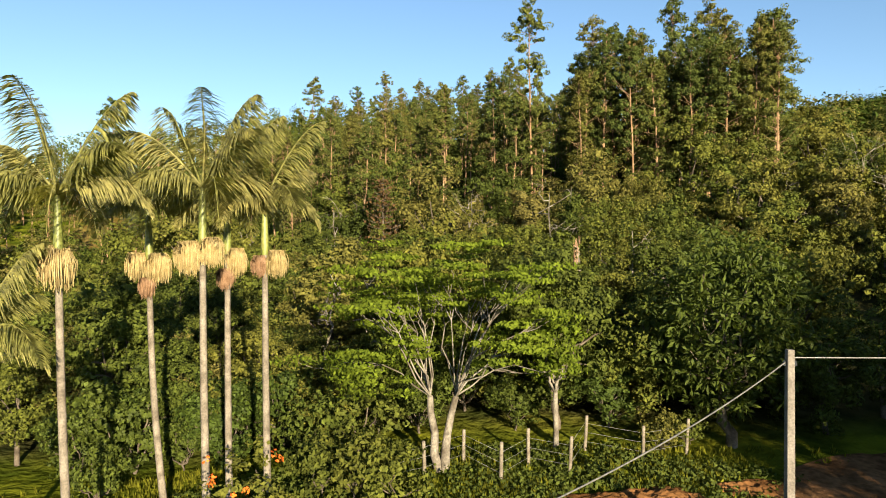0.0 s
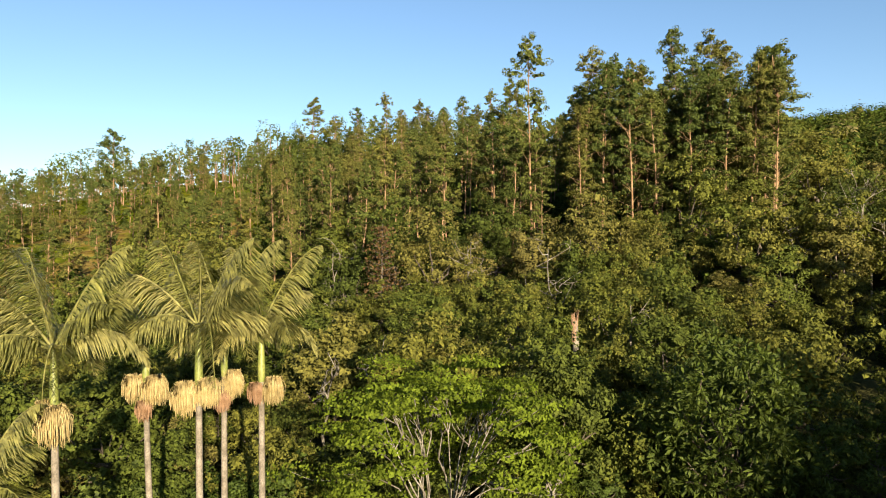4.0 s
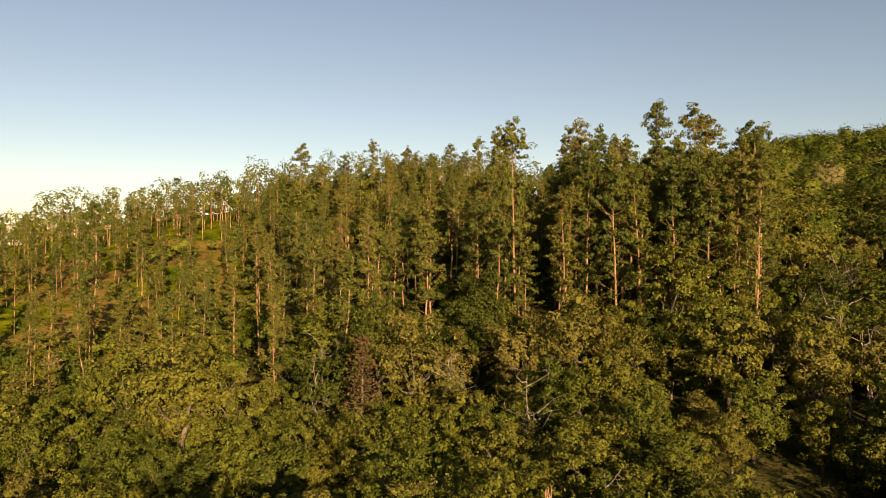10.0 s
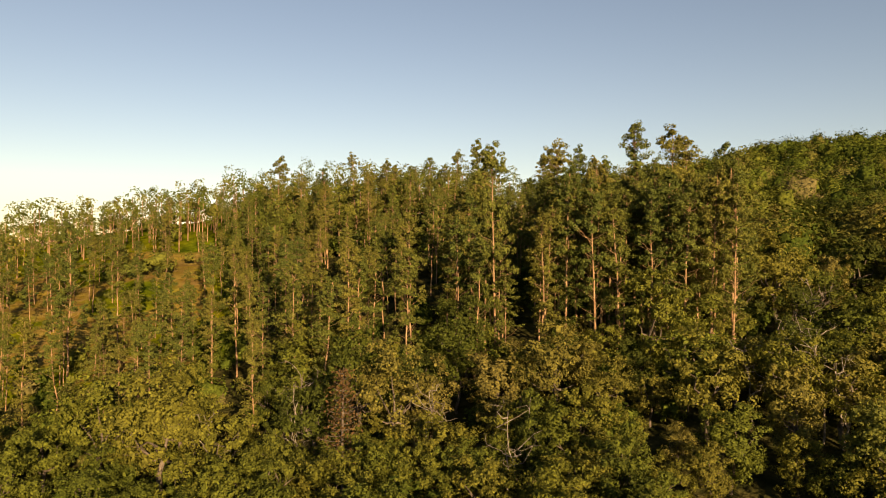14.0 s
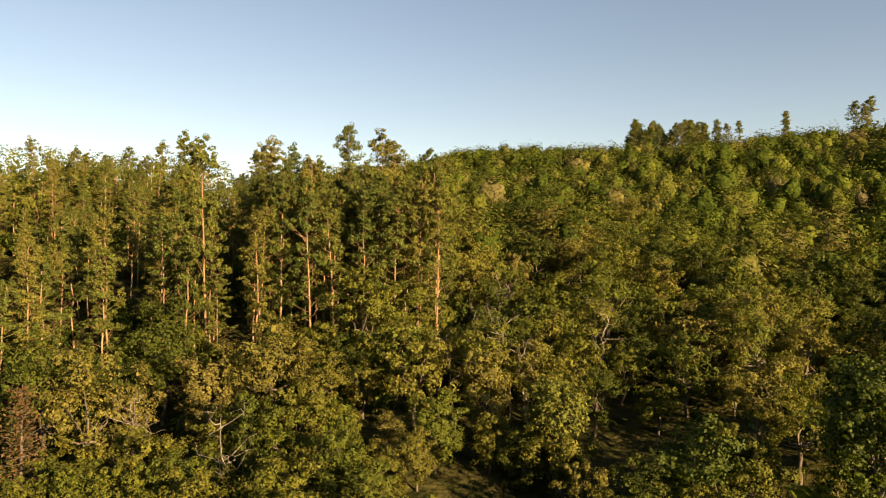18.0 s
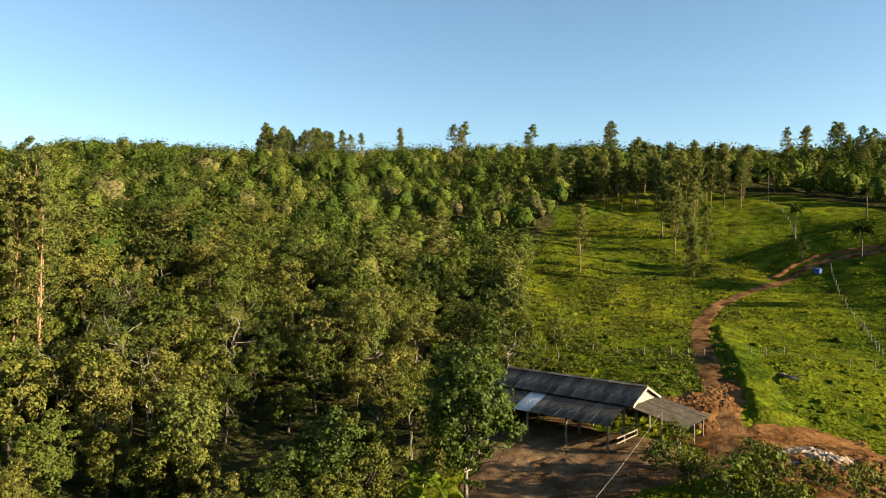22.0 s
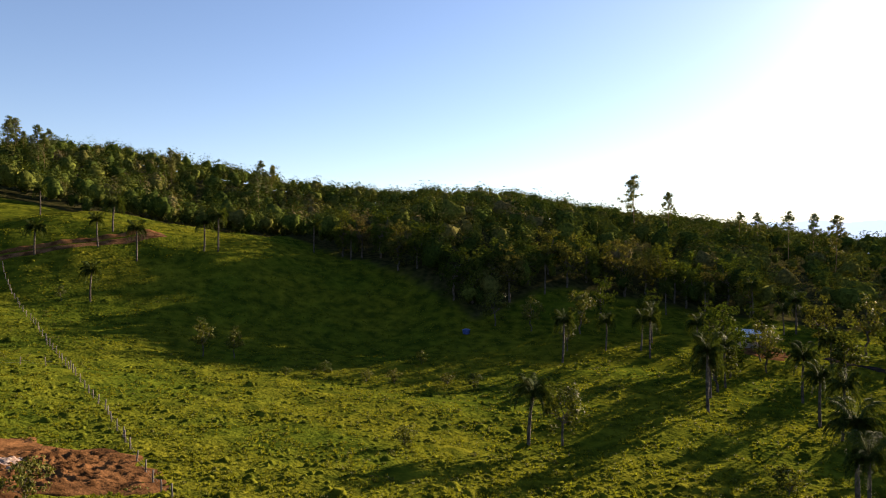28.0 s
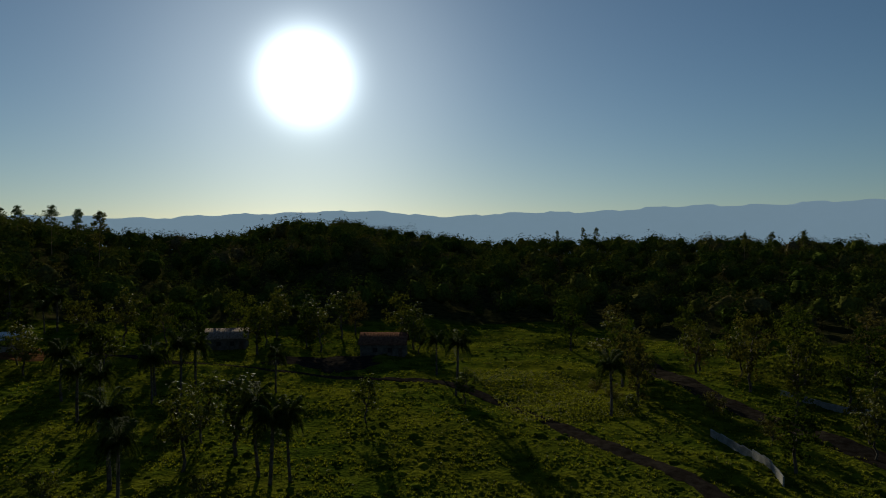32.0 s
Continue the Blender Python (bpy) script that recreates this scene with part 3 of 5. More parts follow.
def put(ob, x, y, size=1.0, turn=0.0, sink=0.1, lean=(0, 0)):
    """Sets a model down on the land."""
    ob.matrix_basis = Matrix.LocRotScale(on_land(x, y, sink), Euler((lean[0], lean[1], turn)), (size, size, size))
    return ob


def scatter(rng, kinds, places, size, sink=0.1):
    for (x, y), s in zip(places, size):
        ob = kinds[rng.integers(len(kinds))]
        m = Matrix.LocRotScale(on_land(x, y, sink), Euler((rng.normal() * 0.02, rng.normal() * 0.02, rng.random() * 6.283)), (s * rng.uniform(0.9, 1.15), s * rng.uniform(0.9, 1.15), s * rng.uniform(0.92, 1.1)))
        copy_thing(ob, m)


def drop_models(kinds):
    for ob in kinds:
        for o in (*ob.children_recursive, ob):
            bpy.data.objects.remove(o)


def spaced(rng, n, draw, gap, taken=()):
    """Up to n places from draw(), none nearer to another than gap."""
    got = [tuple(p) for p in taken]
    first = len(got)
    for _ in range(n * 40):
        p = draw(rng)
        if p is not None and all((p[0] - q[0]) ** 2 + (p[1] - q[1]) ** 2 > gap * gap for q in got):
            got.append(p)
            if len(got) - first == n:
                break
    return got[first:]


rng = np.random.default_rng(11)
# the eucalyptus stand: low trees to the west, the tall row on the spur
EUCS = [eucalyptus(s, puff=1.0, clumps=38 + 3 * (s % 3), per=40, size=0.33, spread=2.3 + 0.3 * (s % 3), bare=0.22 + 0.05 * (s % 3)) for s in (1, 2, 3, 4, 5, 6, 7, 8)]


def euc_place(rng):
    b, r = rng.uniform(-37, 26), math.sqrt(rng.uniform(62 ** 2, 168 ** 2))
    if r < np.interp(b, (-37, -20, -8, 4, 14, 26), (86, 80, 72, 80, 82, 86)) or (b > 12 and r > 125) or (b < -15 and r > 110 and rng.random() < 0.5):
        return None
    return at(b, r)


euc_places = spaced(rng, 60, lambda g: at(g.uniform(10, 26), g.uniform(84, 108)), 2.6)
euc_places += spaced(rng, 235, euc_place, 3.3, euc_places)
euc_sizes = [float(np.interp(math.degrees(math.atan2(x, y)), (-37, -22, -10, 2, 6.5, 8, 10, 25), (0.56, 0.6, 0.72, 0.84, 0.8, 0.66, 0.9, 0.95))) * rng.uniform(0.85, 1.06)
             * (1.0 if math.hypot(x, y) < 100 else 0.84) for x, y in euc_places]
scatter(rng, EUCS, euc_places, euc_sizes, 0.3)
for b, r, top in ((-25.6, 104, 28.5), (-22.3, 112, 28.2), (-10.8, 150, 44.5), (-8.9, 152, 42.5), (-6.7, 146, 43.0), (-4.2, 148, 44.5), (-2.2, 150, 45.0), (1.6, 146, 46.5), (3.4, 148, 46.8), (5.2, 147, 47.0), (6.3, 145, 46.0), (7.3, 84, 36.0),
                  (12.4, 98, 41.0), (18.2, 100, 41.8), (22.4, 104, 42.6), (21.0, 103, 41.0), (25.2, 104, 40.6), (16.0, 100, 39.5)):
    x, y = at(b, r)
    scatter(rng, EUCS, ((x, y),), ((top - on_land(x, y).z) / 25,), 0.3)

# bushy trees at the edge of the woods, leafy to the ground
BUSHY = [broadleaf(s, 7.5, 2.6, 34, 220, 0.2, LEAF_WOOD if s % 2 else LEAF_SHRUB, low=0.02, puff=0.42, name="bushy_tree", label="dense bushy tree leafy down to the ground", group="bushy trees at the woodland edge") for s in (41, 42, 43, 44, 45)]


ROAD_WAY = np.array(((9, 14.5), (11.5, 18.5), (14, 22.5), (18, 24.5), (24, 26), (31, 26), (38, 25), (44, 24), (50, 22)))


def bushy_place(rng):
    b, r = rng.uniform(-38, 57), math.sqrt(rng.uniform(27 ** 2, 64 ** 2))
    x, y = at(b, r)
    inside = float(np.ravel(wooded(x, y))[0])
    if b > 22 and rng.random() < 0.4:
        return None
    if inside < 1.0 or np.hypot(ROAD_WAY[:, 0] - x, ROAD_WAY[:, 1] - y).min() < 4.5 or math.hypot(x - 26, y - 44) < 8.5 or math.hypot(x - 44, y - 47) < 8.5 or math.hypot(x - 11.4, y - 27.4) < 4.2 or math.hypot(x, y - 24.3) < 4.5:
        return None
    return x, y


bushy_places = spaced(rng, 132, bushy_place, 3.3)
scatter(rng, BUSHY, bushy_places, [rng.uniform(0.65, 1.15) * (1.05 if polar(x, y)[0] > 22 else 1.0) for x, y in bushy_places])

WOODS = [broadleaf(s, 8.5 + 1.3 * (s % 3), 2.8 + 0.45 * (s % 3), 28, 190, 0.25, LEAF_WOOD, low=0.12, puff=0.4, group="woodland trees on the slope") for s in (21, 22, 23, 24, 25, 26)]


def wood_place(rng):
    b = rng.uniform(-38, 66)
    r = math.sqrt(rng.uniform(52 ** 2, 165 ** 2))
    x, y = at(b, r)
    if b > 24 and r < 110 and rng.random() < 0.35:
        return None
    if float(np.ravel(wooded(x, y))[0]) < 1.5 or (b < 24 and r > 84) or math.hypot(x - 26, y - 44) < 8.5 or math.hypot(x - 44, y - 47) < 8.5:
        return None
    return x, y


wood_places = spaced(rng, 280, wood_place, 4.7, bushy_places)
scatter(rng, WOODS, wood_places, [rng.uniform(0.7, 1.35) for x, y in wood_places])

ICO = np.array([(math.cos(a) * 0.894, math.sin(a) * 0.894, z) for z, o in ((0.447, 0), (-0.447, 0.6283)) for a in (o + k * 1.2566 for k in range(5))] + [(0, 0, 1.0), (0, 0, -1.0)])
ICO_FACES = np.array([f for k in range(5) for f in ((k, (k + 1) % 5, 10), (k, 5 + k, (k + 1) % 5), ((k + 1) % 5, 5 + k, 5 + (k + 1) % 5), (5 + (k + 1) % 5, 5 + k, 11))])


def finer(verts, faces):
    """Each triangle parted in four, pushed out to the unit ball."""
    verts, mids, got = [np.asarray(v) for v in verts], {}, []
    for f in faces:
        m = []
        for a, b in ((f[0], f[1]), (f[1], f[2]), (f[2], f[0])):
            key = (min(a, b), max(a, b))
            if key not in mids:
                mids[key] = len(verts)
                q = verts[a] + verts[b]
                verts.append(q / np.linalg.norm(q))
            m.append(mids[key])
        got += [(f[0], m[0], m[2]), (f[1], m[1], m[0]), (f[2], m[2], m[1]), tuple(m)]
    return np.array(verts), np.array(got)


ICO2, ICO2_FACES = finer(ICO, ICO_FACES)


def woods_stuff(name, label, seed, n, bearing, reach, tall, wide, share, size, leaf, inside=0.0, tall_share=0.0, bark=None, keep=None, low=0.28, slim=1.6):
    """Woods that nobody could count: leafy lobed crowns on slender stems."""
    rng = np.random.default_rng(seed)
    pts, outs, sizes, tones, stems, bodies, body_tones = [], [], [], [], [], [], []
    made = tries = 0
    while made < n and tries < n * 20:
        tries += 1
        u, v = (0.5 + tries * 0.7548776662) % 1, (0.5 + tries * 0.5698402909) % 1
        b, r = bearing[0] + (bearing[1] - bearing[0]) * u, math.sqrt(reach[0] ** 2 + (reach[1] ** 2 - reach[0] ** 2) * v)
        x, y = at(b, r)
        x, y = x + rng.normal() * 2.4, y + rng.normal() * 2.4
        if float(np.ravel(wooded(x, y))[0]) < inside or (keep is not None and not keep(b, r)):
            continue
        made += 1
        z = on_land(x, y).z
        k = min(1.9, max(0.35, math.exp(rng.normal() * 0.45)))
        high = tall * (0.35 + 0.65 * k) * (1.9 if rng.random() < tall_share else 1)
        w = wide * k
        per = int(share * min(1.8, max(0.65, 270 / r)))
        fine = min(1.15, max(0.78, r / 310))
        depth = min(high * (1 - low) * 0.6, w * slim)
        mid = high - depth * 0.95
        if bark:
            lobes = rng.normal(size=(6, 3))
            lobes /= np.linalg.norm(lobes, axis=1)[:, None]
            lobes *= rng.uniform(0.4, 0.95, (6, 1))
            lobes[:, 2] = np.array((-0.9, -0.5, -0.15, 0.12, 0.34, 0.3)) + rng.normal(size=6) * 0.06
            lobes[:, :2] *= (1.1 - 0.5 * np.abs(lobes[:, 2:]))
            q = ball(rng, per, 0.92)
            own = lobes[rng.integers(6, size=per)]
            q *= np.where((q * own).sum(1) < 0, -1.0, 1.0)[:, None]
            q[:, 2] = np.where(q[:, 2] < -0.6, -q[:, 2], q[:, 2])
            lump = min(depth, w * 1.05) * 1.3
            pts.append(own * (w, w, depth) + q * rng.uniform(0.24, 0.52, (per, 1)) * (w * 1.3, w * 1.3, lump) + (x, y, z + mid))
            outs.append(q * 0.7 + own * 1.6 + (0, 0, 0.2))
        else:
            # one crown swollen into boughs, with leaves over its skin
            boughs = rng.normal(size=(9, 3))
            boughs[:, 2] = np.abs(boughs[:, 2]) - 0.25
            boughs /= np.linalg.norm(boughs, axis=1)[:, None]
            swell = rng.uniform(0.2, 0.75, 9)
            girth = np.array((0.7 * w, 0.7 * w, 0.78 * depth))
            q = rng.normal(size=(per, 3))
            q[:, 2] = np.where(q[:, 2] < -0.5, -q[:, 2], q[:, 2])
            q /= np.linalg.norm(q, axis=1)[:, None]
            grown = [(d, (0.8 + (np.clip(d @ boughs.T, 0, 1) ** 9 * swell).max(1))[:, None]) for d in (q, ICO2)]
            pts.append(q * grown[0][1] * girth * rng.uniform(0.68, 1.06, (per, 1)) + (x, y, z + mid))
            near = boughs[(q @ boughs.T).argmax(1)]
            outs.append(q + (q - near * 0.6) * 0.6 + (0, 0, 0.25))
            bodies.append(ICO2 * grown[1][1] * girth * 0.56 * rng.uniform(0.75, 1.2, (len(ICO2), 1)) + (x, y, z + mid))
        sizes.append(np.full(per, size * fine * (0.5 + 0.5 * k)))
        tone = rng.random()
        tones.append(np.full(per * 3, tone, dtype=np.float32))
        if not bark:
            body_tones.append(np.full(len(ICO2), tone, dtype=np.float32))
        if bark:
            stems.append(tube(((x, y, z - 0.5), (x + rng.normal() * 0.3, y, z + high * 0.75)), (0.16, 0.07), 4))
    pts = np.concatenate(pts)
    lv, _ = leaves(rng, pts, 1.0, 1.1, 0.1, 0.0, np.concatenate(outs), 0.3)
    lv = lv.reshape(-1, 4, 3)[:, 1:].reshape(-1, 3)
    lf = np.arange(len(lv)).reshape(-1, 3)
    c = np.repeat(pts, 3, axis=0)
    lv = c + (lv - c) * np.repeat(np.concatenate(sizes), 3)[:, None]
    if bodies:
        step = len(lv) + np.arange(len(bodies))[:, None, None] * len(ICO2)
        lf = np.concatenate([lf, (ICO2_FACES[None] + step).reshape(-1, 3)])
        lv = np.concatenate([lv, *bodies])
    me = mesh_of(name, lv, lf, leaf)
    me.attributes.new("tone", "FLOAT", "POINT").data.foreach_set("value", np.concatenate(tones + body_tones))
    tagged(new(name, me), label, "woods", kind="stuff")
    if bark:
        sv, sf = merged(stems)
        tagged(new(name + "_stems", mesh_of(name + "_stems", sv, sf, bark)), "slender trunks under the leafy woods", "trunks", kind="stuff")


woods_stuff("slope_undergrowth", "dense undergrowth between the trees on the slope", 30, 1100, (-40, 62), (45, 170), 3.6, 2.3, 80, 0.6, LEAF_WOOD_JOINED, 3.0, low=0.0, keep=lambda b, r: not (22 < b < 54 and r < 80) and not (b < -15 and r > 112))
woods_stuff("far_eucalyptus_woods", "distant eucalyptus woods on the ridge", 31, 1050, (-14, 22), (140, 330), 11.5, 2.1, 190, 0.58, LEAF_EUC_JOINED, bark=BARK_EUC, low=0.08, slim=1.5, keep=lambda b, r: not (7.2 < b < 9.6 and r > 170))
woods_stuff("thin_eucalyptus_woods", "thin young eucalyptus trees along the ridge", 36, 620, (-46, -12), (150, 290), 8.6, 1.5, 110, 0.6, LEAF_EUC_JOINED, bark=BARK_EUC, low=0.3, slim=1.3, keep=lambda b, r: r > 172 or (b * 7 + r) % 50 < 7)
woods_stuff("ridge_undergrowth", "low bushes under the eucalyptus on the ridge", 35, 620, (-46, 16), (150, 300), 4.2, 3.0, 52, 0.8, LEAF_EUC_JOINED, low=0.0, keep=lambda b, r: not (b < -12 and r > 160 and (b * 7 + r) % 50 > 9))
woods_stuff("far_hillside_woods", "distant mixed woods covering the hillside", 32, 2300, (12, 67), (120, 470), 9.5, 4.3, 220, 0.72, LEAF_WOOD_JOINED, 2.0, 0.0, low=0.0)
woods_stuff("far_valley_woods", "distant dark woods on the hills across the valley", 33, 2300, (66, 142), (165, 530), 10.5, 5.0, 220, 0.8, LEAF_WOOD_JOINED, 2.0, 0.0, low=0.0)
woods_stuff("far_backlit_woods", "distant backlit woods on low hills", 34, 2100, (136, 236), (150, 600), 9.5, 5.4, 210, 0.88, LEAF_WOOD_JOINED, 2.0, 0.0, low=0.0)
drop_models(EUCS + BUSHY + WOODS)


# ---------------------------------------------------------------- palms
def frond(rng, length, arch, drop, leaflets=48, leaf_long=0.62, material=None, girth=0.034):
    """A feather leaf that rises from the origin along +x and arches over: rib and leaflets."""
    t = np.linspace(0, 1, 9)
    rise = length * (arch * t - drop * t ** 2.2)
    rib = np.stack([length * t * (0.9 - 0.12 * t), 0.05 * np.sin(t * 5), rise], 1)
    pieces = [tube(rib, np.linspace(0.045, 0.008, 9), 4)]
    f = np.repeat(np.linspace(0.14, 0.99, leaflets), 2)
    side = np.tile([-1.0, 1.0], leaflets)
    root = np.stack([np.interp(f, t, rib[:, i]) for i in range(3)], 1)
    n = len(f)
    ll = leaf_long * np.sin(np.pi * np.clip(f * 0.82 + 0.16, 0, 1)) ** 0.7 * rng.uniform(0.8, 1.15, n)
    hang = rng.uniform(0.2, 1.0, n)
    way = np.stack([0.55 + 0.2 * rng.random(n), side * (1.0 - 0.35 * hang), 0.25 - hang], 1)
    way /= np.linalg.norm(way, axis=1)[:, None]
    along = np.tile([[1.0, 0, 0.1]], (n, 1)) * girth
    mid = root + way * (ll * 0.5)[:, None]
    tip = root + way * ll[:, None] - np.stack([np.zeros(n), np.zeros(n), ll * 0.28], 1)
    verts = np.stack([root - along * 0.6, root + along * 0.6, mid + along, tip, mid - along], 1).reshape(-1, 3)
    k = np.arange(n)[:, None] * 5
    quads = np.concatenate([k + [0, 1, 2, 4]])
    tris = np.concatenate([k + [4, 2, 3]])
    rv, rf = pieces[0]
    return mesh_of("frond", np.vstack([rv, verts]), [rf, quads + len(rv), tris + len(rv)], material)


def strand_cluster(rng, radius, drop, strands, material):
    """A hanging brush of thin flower strands that arch out of one stalk, round at its foot."""
    pieces = []
    for q in ball(rng, strands, 0.45):
        end = q * (radius, radius, drop * 0.46) + (0, 0, -drop * 0.28) + rng.normal(size=3) * 0.03
        arch = np.array([end[0] * 0.75, end[1] * 0.75, radius * rng.uniform(0.1, 0.75)])
        side = np.array([end[0], end[1], (arch[2] + end[2]) * 0.5]) * (1.03, 1.03, 1)
        pieces.append(tube((np.zeros(3), arch, side, end), (0.012, 0.010, 0.010, 0.007), 3))
    return mesh_of("inflorescence", *merged(pieces), material)


def palm(name, seed, stem_top, bow, shaft, crown, length, leaflets, label, group, leaf, clusters=(), girth=0.115, bark=None, category="palm", drop=(0.75, 1.3)):
    """A palm with a bowed ringed trunk, a crownshaft if shaft is above nought, and single fronds."""
    rng = np.random.default_rng(seed)
    ob = thing(name, (0, 0, 0), label, category, group)
    t = np.linspace(0, 1, 60)[:, None]
    stem = np.array([[0, 0, -0.4]]) * (1 - t) + np.asarray(stem_top) * t + np.array([[bow[0], bow[1], 0]]) * np.sin(np.pi * t)
    rings = girth * (1.22 - 0.35 * t[:, 0]) * (1 + 0.035 * (np.arange(60) % 3 == 0))
    part_mesh("trunk", mesh_of("trunk", *tube(stem, rings, 10), bark or BARK_PALM, True), ob)
    way = stem[-1] - stem[-4]
    way /= np.linalg.norm(way)
    head = stem[-1] + way * shaft
    if shaft > 0:
        s = np.linspace(0, 1, 7)[:, None]
        part_mesh("crownshaft", mesh_of("crownshaft", *tube(stem[-1] + way * shaft * s, girth * np.array([0.95, 1.2, 1.15, 1.02, 0.9, 0.75, 0.5]), 10), SHAFT, True), ob, "smooth green crownshaft")
    ease = 0.75 if shaft > 0 else 1.0
    kinds = [frond(rng, length * rng.uniform(0.85, 1.1), a, d, leaflets, length * 0.3, leaf, 0.027 if shaft > 0 else 0.05) for a, d in ((1.5, 0.85 * ease), (1.05 + 0.1 * (shaft > 0), ease), (0.75, 0.3 + drop[0]), (0.55, drop[1] - 0.25))]
    for k in range(crown):
        f = k / max(1, crown - 1)
        o = part_mesh("frond", kinds[min(3, int(f * 4))], ob)
        o.matrix_basis = Matrix.LocRotScale(head, Euler((0, 0.25 * f - 0.12, k * 2.39996 + rng.normal() * 0.2)), (1, 1, 1))
    for a, out, down, radius, mat in clusters:
        m = strand_cluster(rng, radius, radius * 2.3, 620, mat)
        o = part_mesh("inflorescence", m, ob, "hanging cream flower strands" if mat == FRUIT else "hanging brown spent strands")
        o.matrix_basis = Matrix.Translation(Vector(stem[-1]) + Vector((math.cos(a) * out, math.sin(a) * out, -down)))
    return ob


KING = "tall king palm with pale ringed trunk and arching fronds"
GROVE = "king palms in the grove"


def king_palm(seed, x, y, crown_z, tip, length, clusters, crown=11):
    base = on_land(x, y)
    high = crown_z - base.z
    put(palm("king_palm", seed, (tip[0], tip[1], high), (tip[0] * 0.2, 0), 1.75, crown, length, 84, KING, GROVE, LEAF_PALM, clusters, 0.105, drop=(0.6, 1.1)), x, y, 1.0, 0.0, 0.0)


king_palm(1, -9.9, 18.5, 9.1, (-0.35, 0.0), 3.0, ((3.4, 0.25, -0.15, 0.36, FRUIT), (5.2, 0.32, 0.05, 0.52, FRUIT)), 13)
king_palm(2, -9.2, 23.2, 9.0, (-0.75, 0.3), 2.7, ((3.2, 0.4, 0.05, 0.45, FRUIT), (6.0, 0.35, 0.1, 0.5, FRUIT), (4.7, 0.2, 0.8, 0.32, STRAW)), 9)
king_palm(3, -6.9, 20.4, 9.45, (-0.2, 0.1), 3.2, ((3.6, 0.38, 0.15, 0.48, FRUIT), (5.8, 0.36, 0.0, 0.42, FRUIT)), 12)
king_palm(4, -7.2, 23.4, 9.2, (-0.1, 0.1), 2.8, ((0.0, 0.3, 0.1, 0.45, FRUIT), (4.5, 0.15, 0.7, 0.34, STRAW)), 9)
king_palm(5, -5.7, 22.6, 9.2, (-0.1, 0.0), 2.7, ((0.0, 0.36, 0.15, 0.42, FRUIT), (3.5, 0.15, 0.25, 0.33, STRAW)), 9)
king_palm(6, -12.1, 17.6, 5.3, (0.1, 0.0), 2.7, (), 9)

WILD = [palm("feather_palm", 60 + k, (0.25 * (k - 1), 0.1, 6.6 + 0.7 * k), (0.1, 0.1), 0.0, 26, 3.0, 46, "tall wild feather palm with shaggy drooping crown on the pasture", "wild palms on the pasture", LEAF_PALM_DARK, (), 0.17, BARK_WOOD, "palm", (0.95, 1.6)) for k in range(3)]
WILD_UPPER = ((193.5, 11.0), (222.8, 29.2), (195.9, -2.8), (189.6, -11.4), (205.8, -6.4), (168.9, -1.1), (192.1, -27.8), (192.5, -31.5), (250.5, 13.1), (214, -64), (199, -71), (305, 47.9), (301.7, 49.5))
WILD_LOWER = ((70, -99), (61, -90), (54.6, -85), (80, -121), (57.7, -103), (55, -107), (55.7, -113), (116, -99), (118, -114), (147, -150), (131, -163), (111, -149), (110, -152), (82, -96), (72, -81), (72.2, -50), (115, -87), (114, -107), (108, -104), (154, -110), (25.6, -70), (27.6, -72), (24, -71.5), (75, -84), (78, -88), (140, -140), (136, -150), (59.7, -107.5), (64, -128.7), (12, -118), (17.6, -135), (96, -107), (102, -111), (41.5, -113), (40.6, -66), (-12.5, -109), (36, -60))
scatter(rng, WILD, WILD_UPPER, rng.uniform(0.9, 1.15, len(WILD_UPPER)))
scatter(rng, WILD, WILD_LOWER, rng.uniform(0.85, 1.15, len(WILD_LOWER)))
drop_models(WILD)


# ---------------------------------------------------------------- single trees
def layered_tree():
    """A spreading tree with two pale leaning stems and flat sprays of bright feathery leaves."""
    rng = np.random.default_rng(7)
    pieces, centres = [], []
    for a0, n in ((2.7, 10), (0.4, 12)):
        fork = np.array([math.cos(a0) * 0.5, 0.2 * math.sin(a0), 2.7])
        pieces.append(tube(bent(rng, (0.07 * math.cos(a0), 0, -0.5), fork, 6, 0.03), np.linspace(0.19, 0.11, 6), 9))
        for k in range(n):
            a = a0 + rng.uniform(-1.5, 1.5)
            reach = rng.uniform(1.4, 3.9)
            tip = fork + np.array([math.cos(a) * reach, math.sin(a) * reach, rng.uniform(1.1, 5.6) - reach * 0.1])
            mid = fork + (tip - fork) * 0.5 + (0, 0, 0.5)
            pieces.append(tube(np.vstack([bent(rng, fork, mid, 4, 0.05), bent(rng, mid, tip, 4, 0.05)[1:]]), np.linspace(0.034, 0.009, 7), 6))
            for _ in range(3):
                end = tip + rng.normal(size=3) * (0.8, 0.8, 0.3)
                pieces.append(tube(bent(rng, mid, end, 4, 0.06), np.linspace(0.022, 0.008, 4), 4))
                centres.append(end)
    for _ in range(62):
        a, w = rng.random() * 6.283, math.sqrt(rng.random()) * 4.2
        centres.append(np.array([math.cos(a) * w, math.sin(a) * w, 4.6 + 5.2 * rng.random() * (1 - 0.12 * w)]))
    for _ in range(16):
        centres.append(np.array([rng.uniform(-4.0, -1.2), rng.uniform(-1.8, 1.0), rng.uniform(2.4, 4.2)]))
    radii = [(r, r, r * 0.16) for r in rng.uniform(0.5, 1.15, len(centres))]
    return tree_parts("spreading_tree", merged(pieces), BARK_PALE, clumped(rng, centres, radii, 125, 0.16, wide=0.5, flat=0.0), LEAF_BRIGHT,
                      "spreading tree with pale forked stems and flat bright green sprays", "tree")


put(layered_tree(), 0.0, 24.3)
